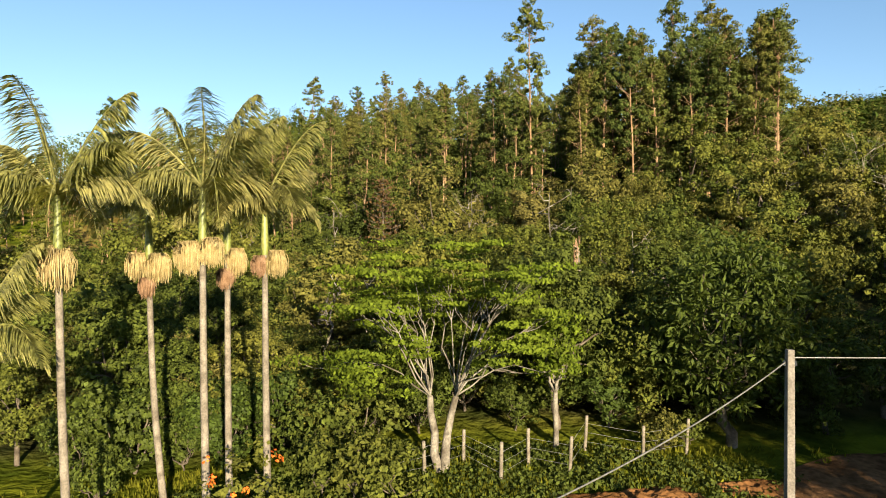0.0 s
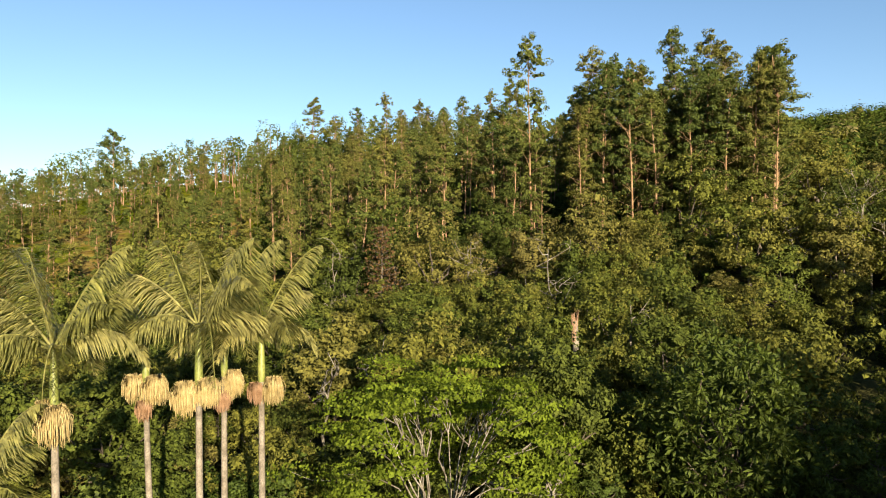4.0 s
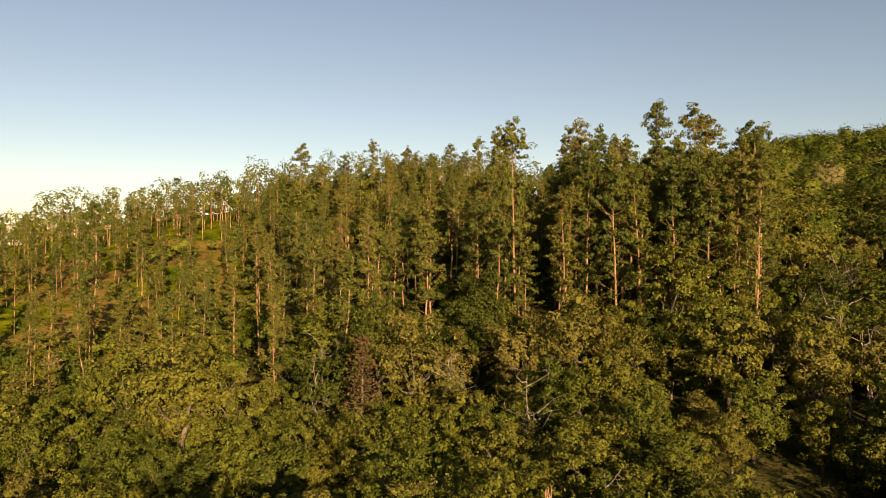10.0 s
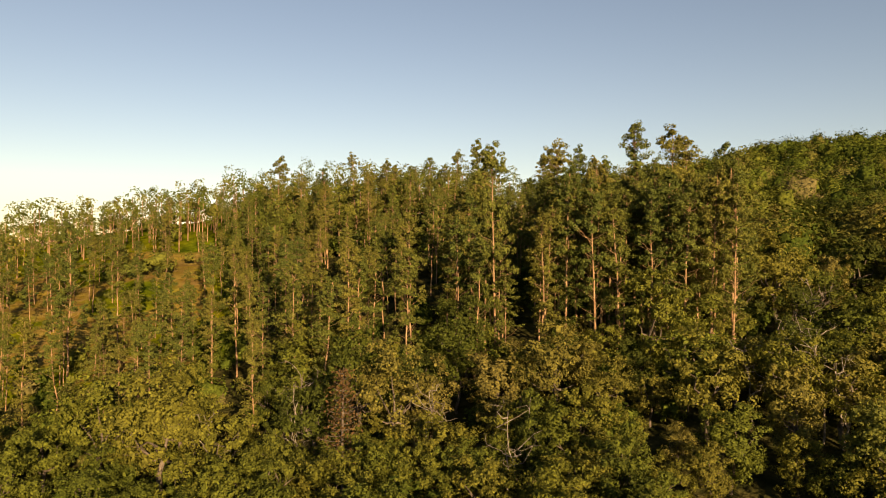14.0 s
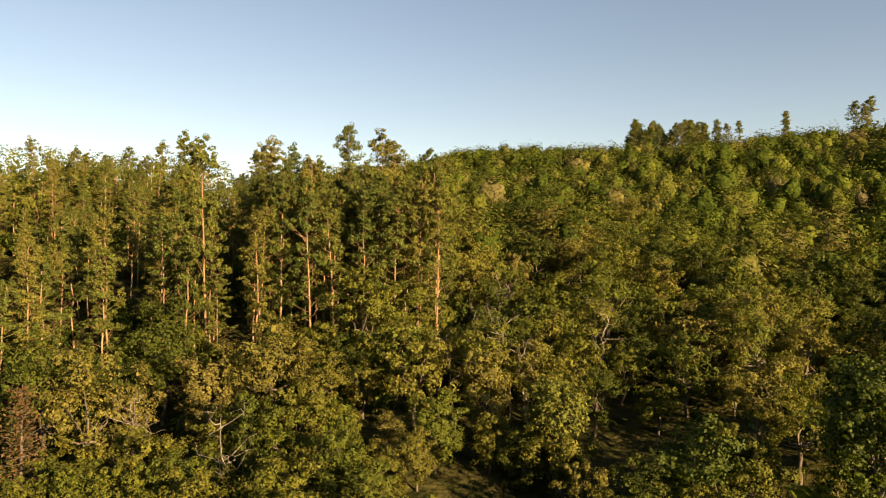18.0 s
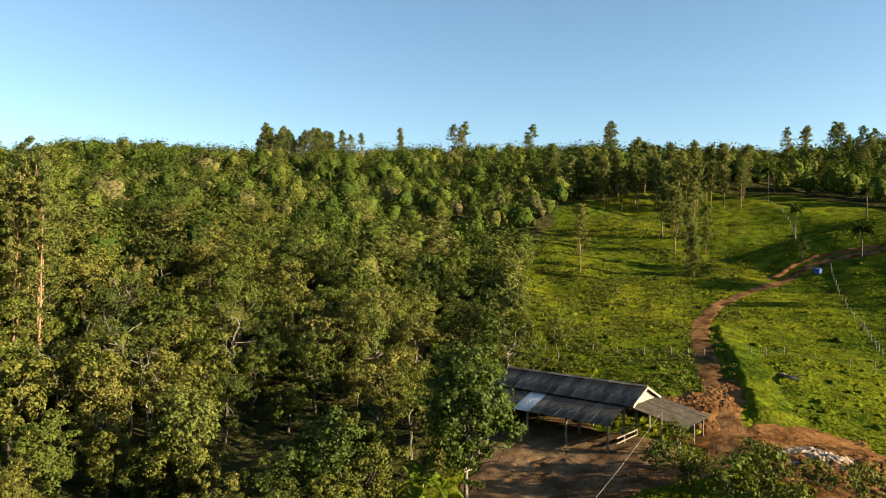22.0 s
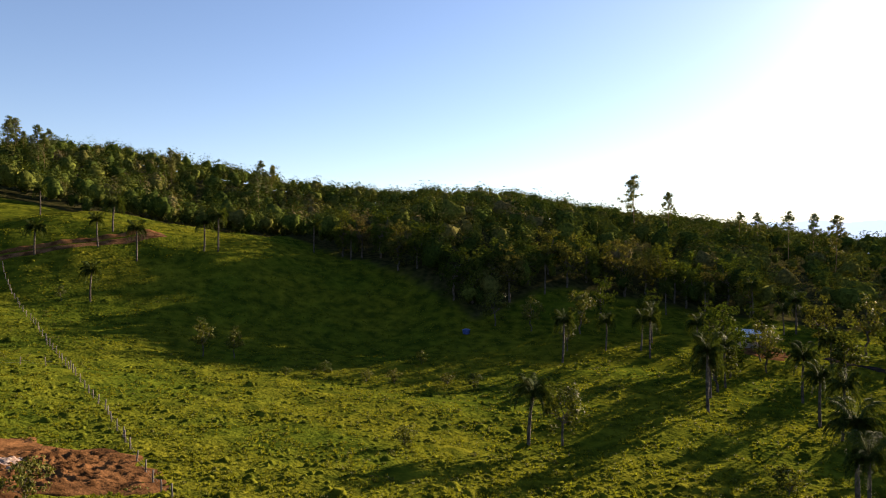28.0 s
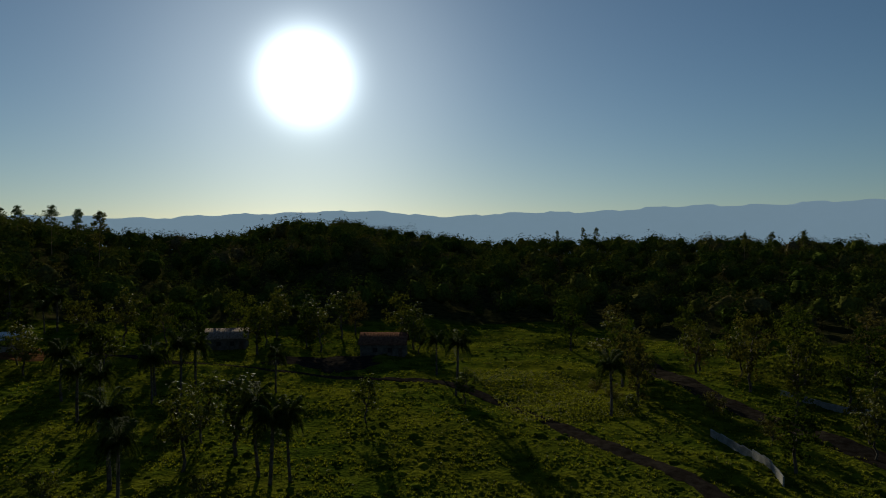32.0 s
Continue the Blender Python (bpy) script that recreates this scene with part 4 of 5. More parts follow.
put(broadleaf(71, 5.8, 1.15, 26, 60, 0.2, LEAF_BRIGHT, BARK_PALE, "small bright green tree with pale crossed stems beside the fence", name="small_tree", fork=0.4, low=0.35), 4.4, 26.9, 1.0, 0.6)


def big_leaf_tree():
    """A broad dark tree whose long glossy leaves stand in rosettes."""
    rng = np.random.default_rng(77)
    pieces = [tube(bent(rng, (0, 0, -0.5), (-0.3, 0, 2.6), 5, 0.04), np.linspace(0.24, 0.19, 5), 9)]
    ends = np.array([0, 0, 5.0]) + ball(rng, 520, 0.72) * rng.uniform(0.72, 1.12, (520, 1)) * (3.6, 3.3, 4.2)
    ends[:, 2] = np.maximum(ends[:, 2], 0.9)
    for k in range(0, 520, 26):
        pieces.append(tube(bent(rng, (-0.3, 0, 2.5), ends[k], 5, 0.06), np.linspace(0.08, 0.01, 5), 5))
    pts, ways = [], []
    for e in ends:
        d = rng.normal(size=(17, 3)) + (0, 0, 0.1)
        d /= np.linalg.norm(d, axis=1)[:, None]
        pts.append(e + d * 0.2 + rng.normal(size=3) * 0.1)
        ways.append(d)
    p, w = np.concatenate(pts), np.concatenate(ways)
    side = np.cross(w, rng.normal(size=w.shape))
    side /= np.linalg.norm(side, axis=1)[:, None]
    s = rng.uniform(0.24, 0.4, (len(p), 1))
    verts = np.stack([p, p + w * s * 0.5 + side * s * 0.17, p + w * s - (0, 0, 0.05), p + w * s * 0.5 - side * s * 0.17], 1).reshape(-1, 3)
    return tree_parts("broad_fruit_tree", merged(pieces), BARK_WOOD, (verts, np.arange(len(verts)).reshape(-1, 4)), LEAF_DARK,
                      "broad dark green fruit tree with glossy leaf rosettes", "tree")


put(big_leaf_tree(), 11.4, 27.4)
put(broadleaf(81, 14.5, 3.9, 130, 84, 0.36, LEAF_DARK, BARK_PALE, "large leafy tree beside the open shed", name="large_tree", low=0.1, fork=0.2, puff=0.32, bole=0.014), 49.3, 30.5, 1.06)
put(broadleaf(82, 11, 3.0, 56, 70, 0.32, LEAF_EUC, BARK_PALE, "open crowned tree with pale branching stems", name="pale_stemmed_tree", low=0.3), 35.5, 49.5)
put(broadleaf(83, 10, 3.6, 80, 60, 0.36, LEAF_DARK, label="dark leafy tree at the woodland edge", name="dark_tree", low=0.1), 41.0, 38.5)


def bare_tree(seed, tall, spread, label, twigs=9):
    """A leafless tree with pale crooked branches."""
    rng = np.random.default_rng(seed)
    stem = bent(rng, (0, 0, -0.4), (rng.normal() * 0.5, rng.normal() * 0.5, tall), 8, 0.04)
    pieces = [tube(stem, np.linspace(0.12, 0.02, 8), 6)]
    for _ in range(twigs):
        f = rng.uniform(0.4, 0.95)
        base = np.array([np.interp(f, np.linspace(0, 1, 8), stem[:, i]) for i in range(3)])
        a = rng.random() * 6.283
        tip = base + np.array([math.cos(a), math.sin(a), rng.uniform(0.3, 1.2)]) * spread * rng.uniform(0.4, 1)
        limb = bent(rng, base, tip, 5, 0.12)
        pieces.append(tube(limb, np.linspace(0.055, 0.012, 5), 5))
        for _ in range(2):
            pieces.append(tube(bent(rng, limb[3], limb[3] + rng.normal(size=3) * 0.5 * spread * 0.5, 4, 0.1), np.linspace(0.02, 0.006, 4), 4))
    return tree_parts("bare_tree", merged(pieces), BARK_PALE, None, None, label, "tree", "bare pale trees in the woods")


BARE = "leafless pale tree with crooked branches among the woods"
for k, (x, y, tall, spread) in enumerate(((-3.6, 33.8, 7.8, 1.5), (-6.0, 36, 7.0, 1.2), (41, 63, 8.5, 2.4), (10.5, 41, 7.4, 1.5), (-11, 72, 9.5, 2.6), (33, 66, 8.5, 1.8), (57, 72, 8.5, 1.8), (-10.5, 67, 10, 3.0), (-18, 66, 9, 2.6), (8.2, 54, 9.5, 2.8), (39.5, 64, 11, 3.2), (48, 82, 10, 3.0), (37, 66, 10.5, 2.6),
                                           (52, 64, 10, 2.6), (2, 62, 9, 2.4))):
    put(bare_tree(90 + k, tall, spread, BARE), x, y)


def broken_palm():
    """The snapped trunk of a dead palm, orange where it split."""
    ob = thing("broken_palm", (0, 0, 0), "snapped dead palm trunk split orange at its top", "tree stump")
    t = np.linspace(0, 1, 14)
    part_mesh("trunk", mesh_of("trunk", *tube(np.stack([0.1 * np.sin(t * 3), 0 * t, -0.4 + 7.2 * t], 1), 0.2 - 0.03 * t, 9), BARK_PALM, True), ob)
    rng = np.random.default_rng(5)
    pieces = []
    for k in range(9):
        a = k * 0.7
        pieces.append(tube(((0.1 * math.cos(a), 0.1 * math.sin(a), 5.6), (0.15 * math.cos(a), 0.15 * math.sin(a), 6.6), (0.2 * math.cos(a), 0.2 * math.sin(a), 7.0 + rng.random() * 0.5)), (0.07, 0.05, 0.01), 4))
    part_mesh("split_fibre", mesh_of("split_fibre", *merged(pieces), STRAW), ob, "torn orange fibre at the break")
    return ob


put(broken_palm(), 7.5, 39.0)


def whorled_conifer():
    """A brownish conifer with level whorls of branches."""
    rng = np.random.default_rng(15)
    pieces, pts = [tube(((0, 0, -0.4), (0, 0, 6), (0.1, 0, 12)), (0.17, 0.12, 0.03), 7)], []
    for k in range(17):
        z = 3.4 + k * 0.5
        for j in range(5):
            a = j * 1.257 + k * 0.5
            reach = (2.5 - k * 0.12) * rng.uniform(0.7, 1.1)
            tip = np.array([math.cos(a) * reach, math.sin(a) * reach, z + 0.35])
            pieces.append(tube((np.array([0, 0, z]), tip * (0.5, 0.5, 1) - (0, 0, 0.3), tip), (0.04, 0.03, 0.012), 4))
            pts.append(np.array([0, 0, z]) * 0.4 + tip * 0.6 + rng.normal(size=(12, 3)) * (0.3, 0.3, 0.12) + np.linspace(-0.35, 0.4, 12)[:, None] * np.array([math.cos(a), math.sin(a), 0.1]) * reach)
    return tree_parts("whorled_conifer", merged(pieces), BARK_WOOD, leaves(rng, np.concatenate(pts), 0.34, 0.5), LEAF_BROWN, "brownish conifer with level whorled branches", "tree")


put(whorled_conifer(), -5.4, 62.0)

# slim trees on the pasture and along its crest
SLIM = [eucalyptus(s, 16.0, 36, 34, 0.4, 2.3, 0.24, 1.35, "slim_tree", "slim open eucalyptus tree standing in the pasture", "slim trees on the pasture") for s in (101, 102, 103)]
SLIM_AT = ((164, 70, 1.0), (219, 62, 1.5), (214, 57, 1.4), (207, 54, 1.3), (212, 64, 1.45), (187, 50, 0.9), (171, 44, 0.7), (178, 46, 0.8), (185, 100, 0.7), (197, 56, 1.1), (202, 49, 0.8))
for x, y, s in SLIM_AT:
    scatter(rng, SLIM, ((x, y),), (s,))


def crest_place(rng):
    return at(rng.uniform(64, 79), rng.uniform(258, 306))


crest_places = spaced(rng, 46, crest_place, 5.0)
scatter(rng, SLIM, crest_places, rng.uniform(0.8, 1.35, len(crest_places)))


def ridge_place(rng):
    b = rng.choice((40.5, 41, 42, 42.5, 43.2, 44.5, 45.5, 47, 48.2, 41.5, 42.5, 43, 44, 45, 46, 46.5, 48.5, 52, 56, 57, 63, 69, 82.5, 85, 87, 96, 103)) + rng.normal() * 0.5
    return at(b, rng.uniform(370, 430))


ridge_places = spaced(rng, 74, ridge_place, 3.5)
CROWNED = [eucalyptus(s, 24.0, 34, 30, 0.5, 3.2, 0.36, 1.6, "ridge_tree", "tall round-headed tree standing on the ridge", "trees on the ridge") for s in (161, 162)]
scatter(rng, CROWNED, ridge_places, rng.uniform(0.7, 1.05, len(ridge_places)))
for b, r, k in ((132.5, 300, 1.15), (135, 300, 0.9), (140, 330, 0.85), (141.5, 330, 0.9), (143.5, 320, 1.0), (145, 330, 0.95), (146.5, 320, 1.1), (182, 560, 0.7), (184, 560, 0.8), (185, 570, 0.8), (198, 420, 0.8), (200, 420, 0.7), (196, 430, 0.7)):
    scatter(rng, CROWNED, (at(b, r),), (k,))
drop_models(CROWNED)
drop_models(SLIM)

SMALL = [broadleaf(s, 5.0, 1.7, 24, 44, 0.26, LEAF_SHRUB, low=0.22, label="small round-crowned tree on the open pasture", group="small trees on the pasture", name="small_tree") for s in (111, 112)]
SMALL_AT = ((99, 45.6, 1.4), (96, 50, 1.3), (136, -20, 1.4), (135, -25.5, 1.2), (195, 24, 1.2), (169, 4.5, 0.7), (70.4, -54, 1.7), (130, -103, 2.2), (145, -89, 2.0), (138, -95, 1.6), (120, -92, 1.3), (66, 18, 0.75), (81, -93, 1.9), (86, -98, 1.8), (77, -120, 1.6), (101, -118, 1.8), (100, 60, 1.6), (108, 64, 1.7), (48, -158, 1.9))
for x, y, s in SMALL_AT:
    scatter(rng, SMALL, ((x, y),), (s,))
BUSH = [broadleaf(s, 2.4, 1.4, 26, 44, 0.17, (LEAF_SHRUB, LEAF_WOOD)[s % 2], low=0.0, fork=0.15, label="low leafy bush growing in the grass", group="bushes in the grass", name="bush") for s in (121, 122, 123)]
BUSH_AT = ((64.1, 11, 1.4), (61, 9.5, 1.6), (63.2, 6.5, 1.2), (62.6, 3.2, 1.5), (61.4, 18.4, 1.3), (59, 15, 1.5), (57, 11, 1.8), (55.5, 7, 1.7), (122, -32, 0.8), (124, -40, 1.0), (121, -37, 0.7), (113, -49, 1.1), (116, -45, 0.9), (74, -34, 1.0), (104, -60, 1.2), (108, -57, 1.1), (125, -60, 1.1), (-1.6, 22.0, 1.0), (-2.8, 22.6, 1.1), (-4.1, 23.5, 1.0), (-12.5, 25, 1.0), (-3.0, 26.5, 1.3), (-5.0, 27, 1.3), (8.4, 26.6, 0.7), (9.6, 27.2, 0.6), (95, 52, 1.5), (93, 42, 0.8), (54, -1, 1.4), (54, 3, 1.5), (87, 52, 1.3), (84, 55, 1.4), (114, 60, 1.2), (45, -62, 1.2), (30, -64, 1.2), (-12, -128, 1.2), (-14, -120, 1.3), (-16, -112, 1.2), (-28, -112, 1.4), (-32, -98, 1.5))
for x, y, s in BUSH_AT:
    scatter(rng, BUSH, ((x, y),), (s,), 0.05)
for x, y, k in ((92, -150, 2.4), (83, -152, 2.2), (62, -160, 2.0), (55, -172, 2.4), (66, -178, 2.5), (28, -168, 2.3), (48, -176, 2.5), (25, -158, 1.5),
                (-16, -140, 2.0), (-18, -150, 2.4), (-20, -132, 1.8), (-40, -140, 1.8), (-46, -130, 1.6), (-34, -150, 2.2), (36, -72, 1.9), (33, -78, 2.2), (22, -96, 1.3), (40, -84, 1.6),
                (-42, -92, 1.4), (-44, -98, 1.5), (-50, -104, 1.6), (-38, -74, 1.3), (10, -114, 1.2), (96, -122, 1.7), (90, -116, 1.8), (98, -112, 1.6)):
    scatter(rng, SMALL, ((x, y),), (k,))
drop_models(SMALL + BUSH)


VALLEY = [broadleaf(s, 13.0, 4.2, 34, 44, 0.55, LEAF_FAR, low=0.1, label="tall dark leafy tree in the valley", group="tall trees in the valley", name="valley_tree") for s in (171, 172)]
VALLEY_AT = ((60, -150), (52, -160), (84, -145), (90, -158), (64, -172), (76, -176), (46, -182), (33, -180), (100, -146), (112, -142), (118, -132), (-10, -178), (-22, -182), (-44, -150), (-52, -142), (-60, -132), (-56, -158), (-66, -148), (92, -108), (88, -104), (-18, -120), (-40, -112), (78, -120), (70, -137), (-17, -133), (-40, -190), (-36, -156), (-57, -165), (-38, -128), (-45, -164), (-30, -84), (132, -126), (137, -115), (-50, -118), (-62, -112))
scatter(rng, VALLEY, VALLEY_AT, rng.uniform(0.65, 1.1, len(VALLEY_AT)))
EDGE_AT = [at(b, float(np.interp(b, WOOD_EDGE_B, WOOD_EDGE_R)) + 3 + 5 * (k % 3)) for k, b in enumerate(np.linspace(109, 141, 22))]
scatter(rng, VALLEY, EDGE_AT, rng.uniform(0.95, 1.3, len(EDGE_AT)))
drop_models(VALLEY)


def flowering_shrub():
    ob = broadleaf(131, 4.6, 1.3, 30, 70, 0.15, LEAF_SHRUB, label="tall leafy shrub with orange blossoms among the palms", name="flowering_shrub", low=0.0, fork=0.2)
    rng = np.random.default_rng(132)
    c = np.array([0, 0, 2.3]) + ball(rng, 16, 0.9) * (1.4, 1.4, 2.3)
    part_mesh("blossom", mesh_of("blossom", *clumped(rng, c, [(0.12,) * 3] * 16, 14, 0.09, wide=0.8), FLOWER), ob, "orange blossom clusters")
    return ob


UNDER = [broadleaf(s, 3.6, 1.9, 30, 130, 0.17, (LEAF_SHRUB, LEAF_DARK)[s % 2], low=0.0, fork=0.12, label="dense shaded shrub below the woodland trees", group="shrubs at the foot of the woods", name="understorey_shrub") for s in (181, 182, 183)]
UNDER_AT = [(x, 29.8 + 1.3 * math.sin(x * 1.7) + 0.05 * x) for x in np.arange(-15.0, 15.5, 2.0)] + [(x, 32.6 + math.sin(x * 2.3)) for x in np.arange(-14.0, 17.0, 2.4)]
scatter(rng, UNDER, UNDER_AT, rng.uniform(0.7, 1.25, len(UNDER_AT)), 0.05)
drop_models(UNDER)
put(flowering_shrub(), -5.2, 18.0)
# Unseen trees added to throw shade on the woodland edge, kept below the view.
for k, (x, y) in enumerate(((19, 7), (24, 3), (24, 10), (29, 6), (30, -1), (35, 3), (37, 9), (40, 4), (31, -8), (36, -5), (41, -3), (43, 9), (46, 2), (26, -6))):
    put(broadleaf(151 + k % 2, 9.5, 3.4, 50, 50, 0.32, LEAF_DARK, low=0.1, label="dense unseen tree added beside the farm road to cast shade", group="shade trees by the road", name="shade_tree"), x, y, 0.75 if x < 22 else min(1.75, 0.105 * (25 - 0.4 * math.hypot(x, y))), k)


def banana_plant(seed):
    rng = np.random.default_rng(seed)
    ob = thing("banana_plant", (0, 0, 0), "banana plant with long torn green leaves", "plant", "banana plants by the shed")
    part_mesh("stem", mesh_of("stem", *tube(((0, 0, -0.3), (0.05, 0, 1.2), (0.1, 0, 2.4)), (0.14, 0.12, 0.08), 8), SHAFT, True), ob)
    t = np.linspace(0, 1, 8)
    for k in range(8):
        arch = rng.uniform(0.7, 1.5)
        x, z = 2.2 * t * rng.uniform(0.7, 1), 2.2 * (arch * t - 0.95 * t ** 2)
        w = 0.3 * np.sin(np.pi * np.clip(t * 0.9 + 0.08, 0, 1)) ** 0.6
        v = np.concatenate([np.stack([x, s * w, z + abs(s) * 0.06], 1) for s in (-1, 0, 1)])
        j = np.arange(7)[:, None]
        f = np.concatenate([j + [0, 1, 9, 8], j + [8, 9, 17, 16]])
        o = part_mesh("leaf", mesh_of("leaf", v, f, LEAF_BRIGHT), ob)
        o.matrix_basis = Matrix.LocRotScale((0.1, 0, 2.3), Euler((0, 0, k * 2.4 + rng.random())), (1, 1, 1))
    return ob


for k, (x, y, s) in enumerate(((45.5, 33, 1.2), (46.8, 31.5, 1.0), (44.2, 32, 1.1), (47.2, 33.6, 1.25))):
    put(banana_plant(140 + k), x, y, s, k)


# ---------------------------------------------------------------- tracks and bare earth
def catmull(points, step=0.8):
    p = np.asarray(points, float)
    p = np.vstack([2 * p[0] - p[1], p, 2 * p[-1] - p[-2]])
    out = []
    for i in range(1, len(p) - 2):
        n = max(2, int(np.linalg.norm(p[i + 1] - p[i]) / step))
        t = np.linspace(0, 1, n, endpoint=False)[:, None]
        out.append(0.5 * (2 * p[i] + (p[i + 1] - p[i - 1]) * t + (2 * p[i - 1] - 5 * p[i] + 4 * p[i + 1] - p[i + 2]) * t ** 2 + (3 * p[i] - 3 * p[i + 1] + p[i + 2] - p[i - 1]) * t ** 3))
    return np.vstack([*out, p[-2:-1]])


TRACK_LINES = []


def track(name, points, width, material, label, seed, bank=0.0):
    """A worn track draped over the land, ragged at its edges, with an earth bank on its upper side."""
    rng = np.random.default_rng(seed)
    line = catmull(points)
    TRACK_LINES.append((line, width * 0.5))
    way = np.gradient(line, axis=0)
    way /= np.linalg.norm(way, axis=1)[:, None]
    across = np.stack([way[:, 1], -way[:, 0]], 1)
    cuts = np.array([-1.0, -0.8, -0.45, 0.0, 0.45, 0.8, 1.0])
    n = len(cuts)
    wob = np.cumsum(rng.normal(size=(len(line), 2)) * 0.3, 0)
    wob -= np.linspace(0, 1, len(line))[:, None] * wob[-1]
    verts = []
    for i, p in enumerate(line):
        for j, c in enumerate(cuts):
            w = width * 0.5 * (1 + 0.38 * np.tanh(wob[i, 0 if c < 0 else 1]))
            q = p + across[i] * c * w
            z = on_land(*q).z + (0.07, 0.10, 0.05, 0.12, 0.05, 0.10, 0.07)[j] + rng.normal() * 0.012
            if abs(c) == 1:
                z -= 0.05
            verts.append((q[0], q[1], z))
    i, j = np.arange(len(line) - 1)[:, None] * n, np.arange(n - 1)[None]
    me = mesh_of(name, verts, np.stack([i + j, i + n + j, i + n + j + 1, i + j + 1], -1).reshape(-1, 4), material, True)
    tagged(new(name, me), label, "road", kind="structure")


BARE_SPOTS = []


def bare_patch(name, x, y, rx, ry, turn, high, material, label, seed, rough=0.15):
    """A ragged patch of earth, heaped up to high in its middle."""
    BARE_SPOTS.append((x, y, rx, ry, turn))
    rng = np.random.default_rng(seed)
    rings, n = 34, 150
    verts, c, s = [], math.cos(turn), math.sin(turn)
    ph = rng.random(6) * 6.283
    for i in range(rings + 1):
        f = i / rings
        for j in range(n):
            a = j * 2 * math.pi / n
            edge = 1 + 0.14 * math.sin(3 * a + ph[0]) + 0.09 * math.sin(5 * a + ph[1]) + 0.05 * math.sin(11 * a + ph[2])
            u, v = rx * f * edge * math.cos(a), ry * f * edge * math.sin(a)
            q = (x + u * c - v * s, y + u * s + v * c)
            heap = high * (1 - f ** 2.5) * (1 + 0.5 * noise.noise(Vector((q[0] * 0.45, q[1] * 0.45, seed)))) + (1 - f ** 4) * rough * (noise.noise(Vector((q[0] * 1.7, q[1] * 1.7, seed))) + 0.6 * noise.noise(Vector((q[0] * 4.1, q[1] * 4.1, seed))) + 0.35 * noise.noise(Vector((q[0] * 9.0, q[1] * 9.0, seed))))
            verts.append((*q, on_land(*q).z + 0.05 + max(-0.02, heap) - (0.1 if i == rings else 0)))
    i, j = np.arange(rings)[:, None] * n, np.arange(n)[None]
    k = (j + 1) % n
    me = mesh_of(name, verts, np.stack([i + j, i + n + j, i + n + k, i + k], -1).reshape(-1, 4), material, True)
    tagged(new(name, me), label, "earth", kind="structure")


HILL_TRACK = ((58, 20), (66, 14.5), (74, 15), (81, 16.8), (95, 21.3), (113, 27), (127, 31.2), (145, 34.5), (158, 33.8), (169, 30.8), (178, 27.2), (188, 23), (193, 18), (194.5, 12.5), (196, 5.5), (198, -2), (200, -9.5), (204, -19))
track("hill_track", HILL_TRACK, 3.3, TRACK, "rutted orange dirt track winding up the pasture", 1)
def side_bank(points, high, out, label, material):
    """A long low ridge beside a track, steep towards the track and gentle behind."""
    line = catmull(points)
    way = np.gradient(line, axis=0)
    way /= np.linalg.norm(way, axis=1)[:, None]
    across = np.stack([way[:, 1], -way[:, 0]], 1)
    verts = []
    for i, p in enumerate(line):
        end = min(1, i / 6, (len(line) - 1 - i) / 6)
        for off, up in ((0, -0.1), (0.35, 0.55), (0.8, 0.95), (1.4, 1.0), (out * 0.6, 0.5), (out, -0.1)):
            q = p + across[i] * off
            lump = 1 + 0.9 * noise.noise(Vector((q[0] * 0.35, q[1] * 0.35, 7)))
            verts.append((*q, on_land(*q).z + high * up * end * lump - 0.03))
    i, j = np.arange(len(line) - 1)[:, None] * 6, np.arange(5)[None]
    me = mesh_of("track_bank", verts, np.stack([i + j, i + 6 + j, i + 7 + j, i + j + 1], -1).reshape(-1, 4), material, True)
    tagged(new("track_bank", me), label, "bank", kind="structure")


side_bank(((206, -19), (202, -9), (199.8, -1.5), (197.8, 6), (196.3, 13), (194.6, 19), (190, 24.5), (180, 29)), 0.55, 2.4, "cut bank of orange earth above the hill track", EARTH)
side_bank(((79, 13.8), (86, 15.8), (96, 19), (113.5, 24.8), (127.5, 29), (138, 31.6)), 0.65, 6.0, "grassy bank along the dirt track", GROUND)
track("farm_road", ((-6, -8), (3, 6), (9, 14.5), (14, 22.5), (24, 26), (38, 25), (50, 22), (58, 21)), 4.6, TRACK, "brown dirt farm road leading to the shed", 2)
track("gravel_road", ((92, -137), (80, -134), (65, -131), (48, -133), (28, -131), (14, -126), (5, -118), (-2, -107), (-11, -91), (-18, -79), (-20, -66), (-18, -52)), 3.0, SHADED_GRAVEL, "gravel road along the valley with tree shade painted into its colour", 3)
track("lower_road", ((-20, -200), (-26, -168), (-29, -140), (-33, -118), (-38, -105), (-47, -84), (-60, -60)), 5.0, SHADED_GRAVEL, "earth road past the lower yards with shade painted into its colour", 4)
bare_patch("shed_yard", 61.5, 27.5, 10.5, 9.5, -0.1, 0.02, YARD, "trodden brown earth yard before the shed", 5, 0.06)
bare_patch("cut_bank", 80.5, 20.5, 7.5, 3.2, 0.3, 0.3, EARTH, "cut bank of orange earth above the shed", 6, 0.2)
bare_patch("track_shoulder", 88, 18.6, 8.0, 2.6, 0.2, 0.1, EARTH, "worn orange earth shoulder of the dirt track", 16, 0.14)
bare_patch("earth_apron", 75.5, 10.2, 9.5, 5.2, -0.9, 0.03, EARTH, "worn orange earth between the track and the heap", 17, 0.1)
bare_patch("spoil_heap", 70.5, 3.0, 10.5, 8.0, -1.35, 0.35, SPOIL, "heap of loose orange earth beside the track", 7, 0.42)
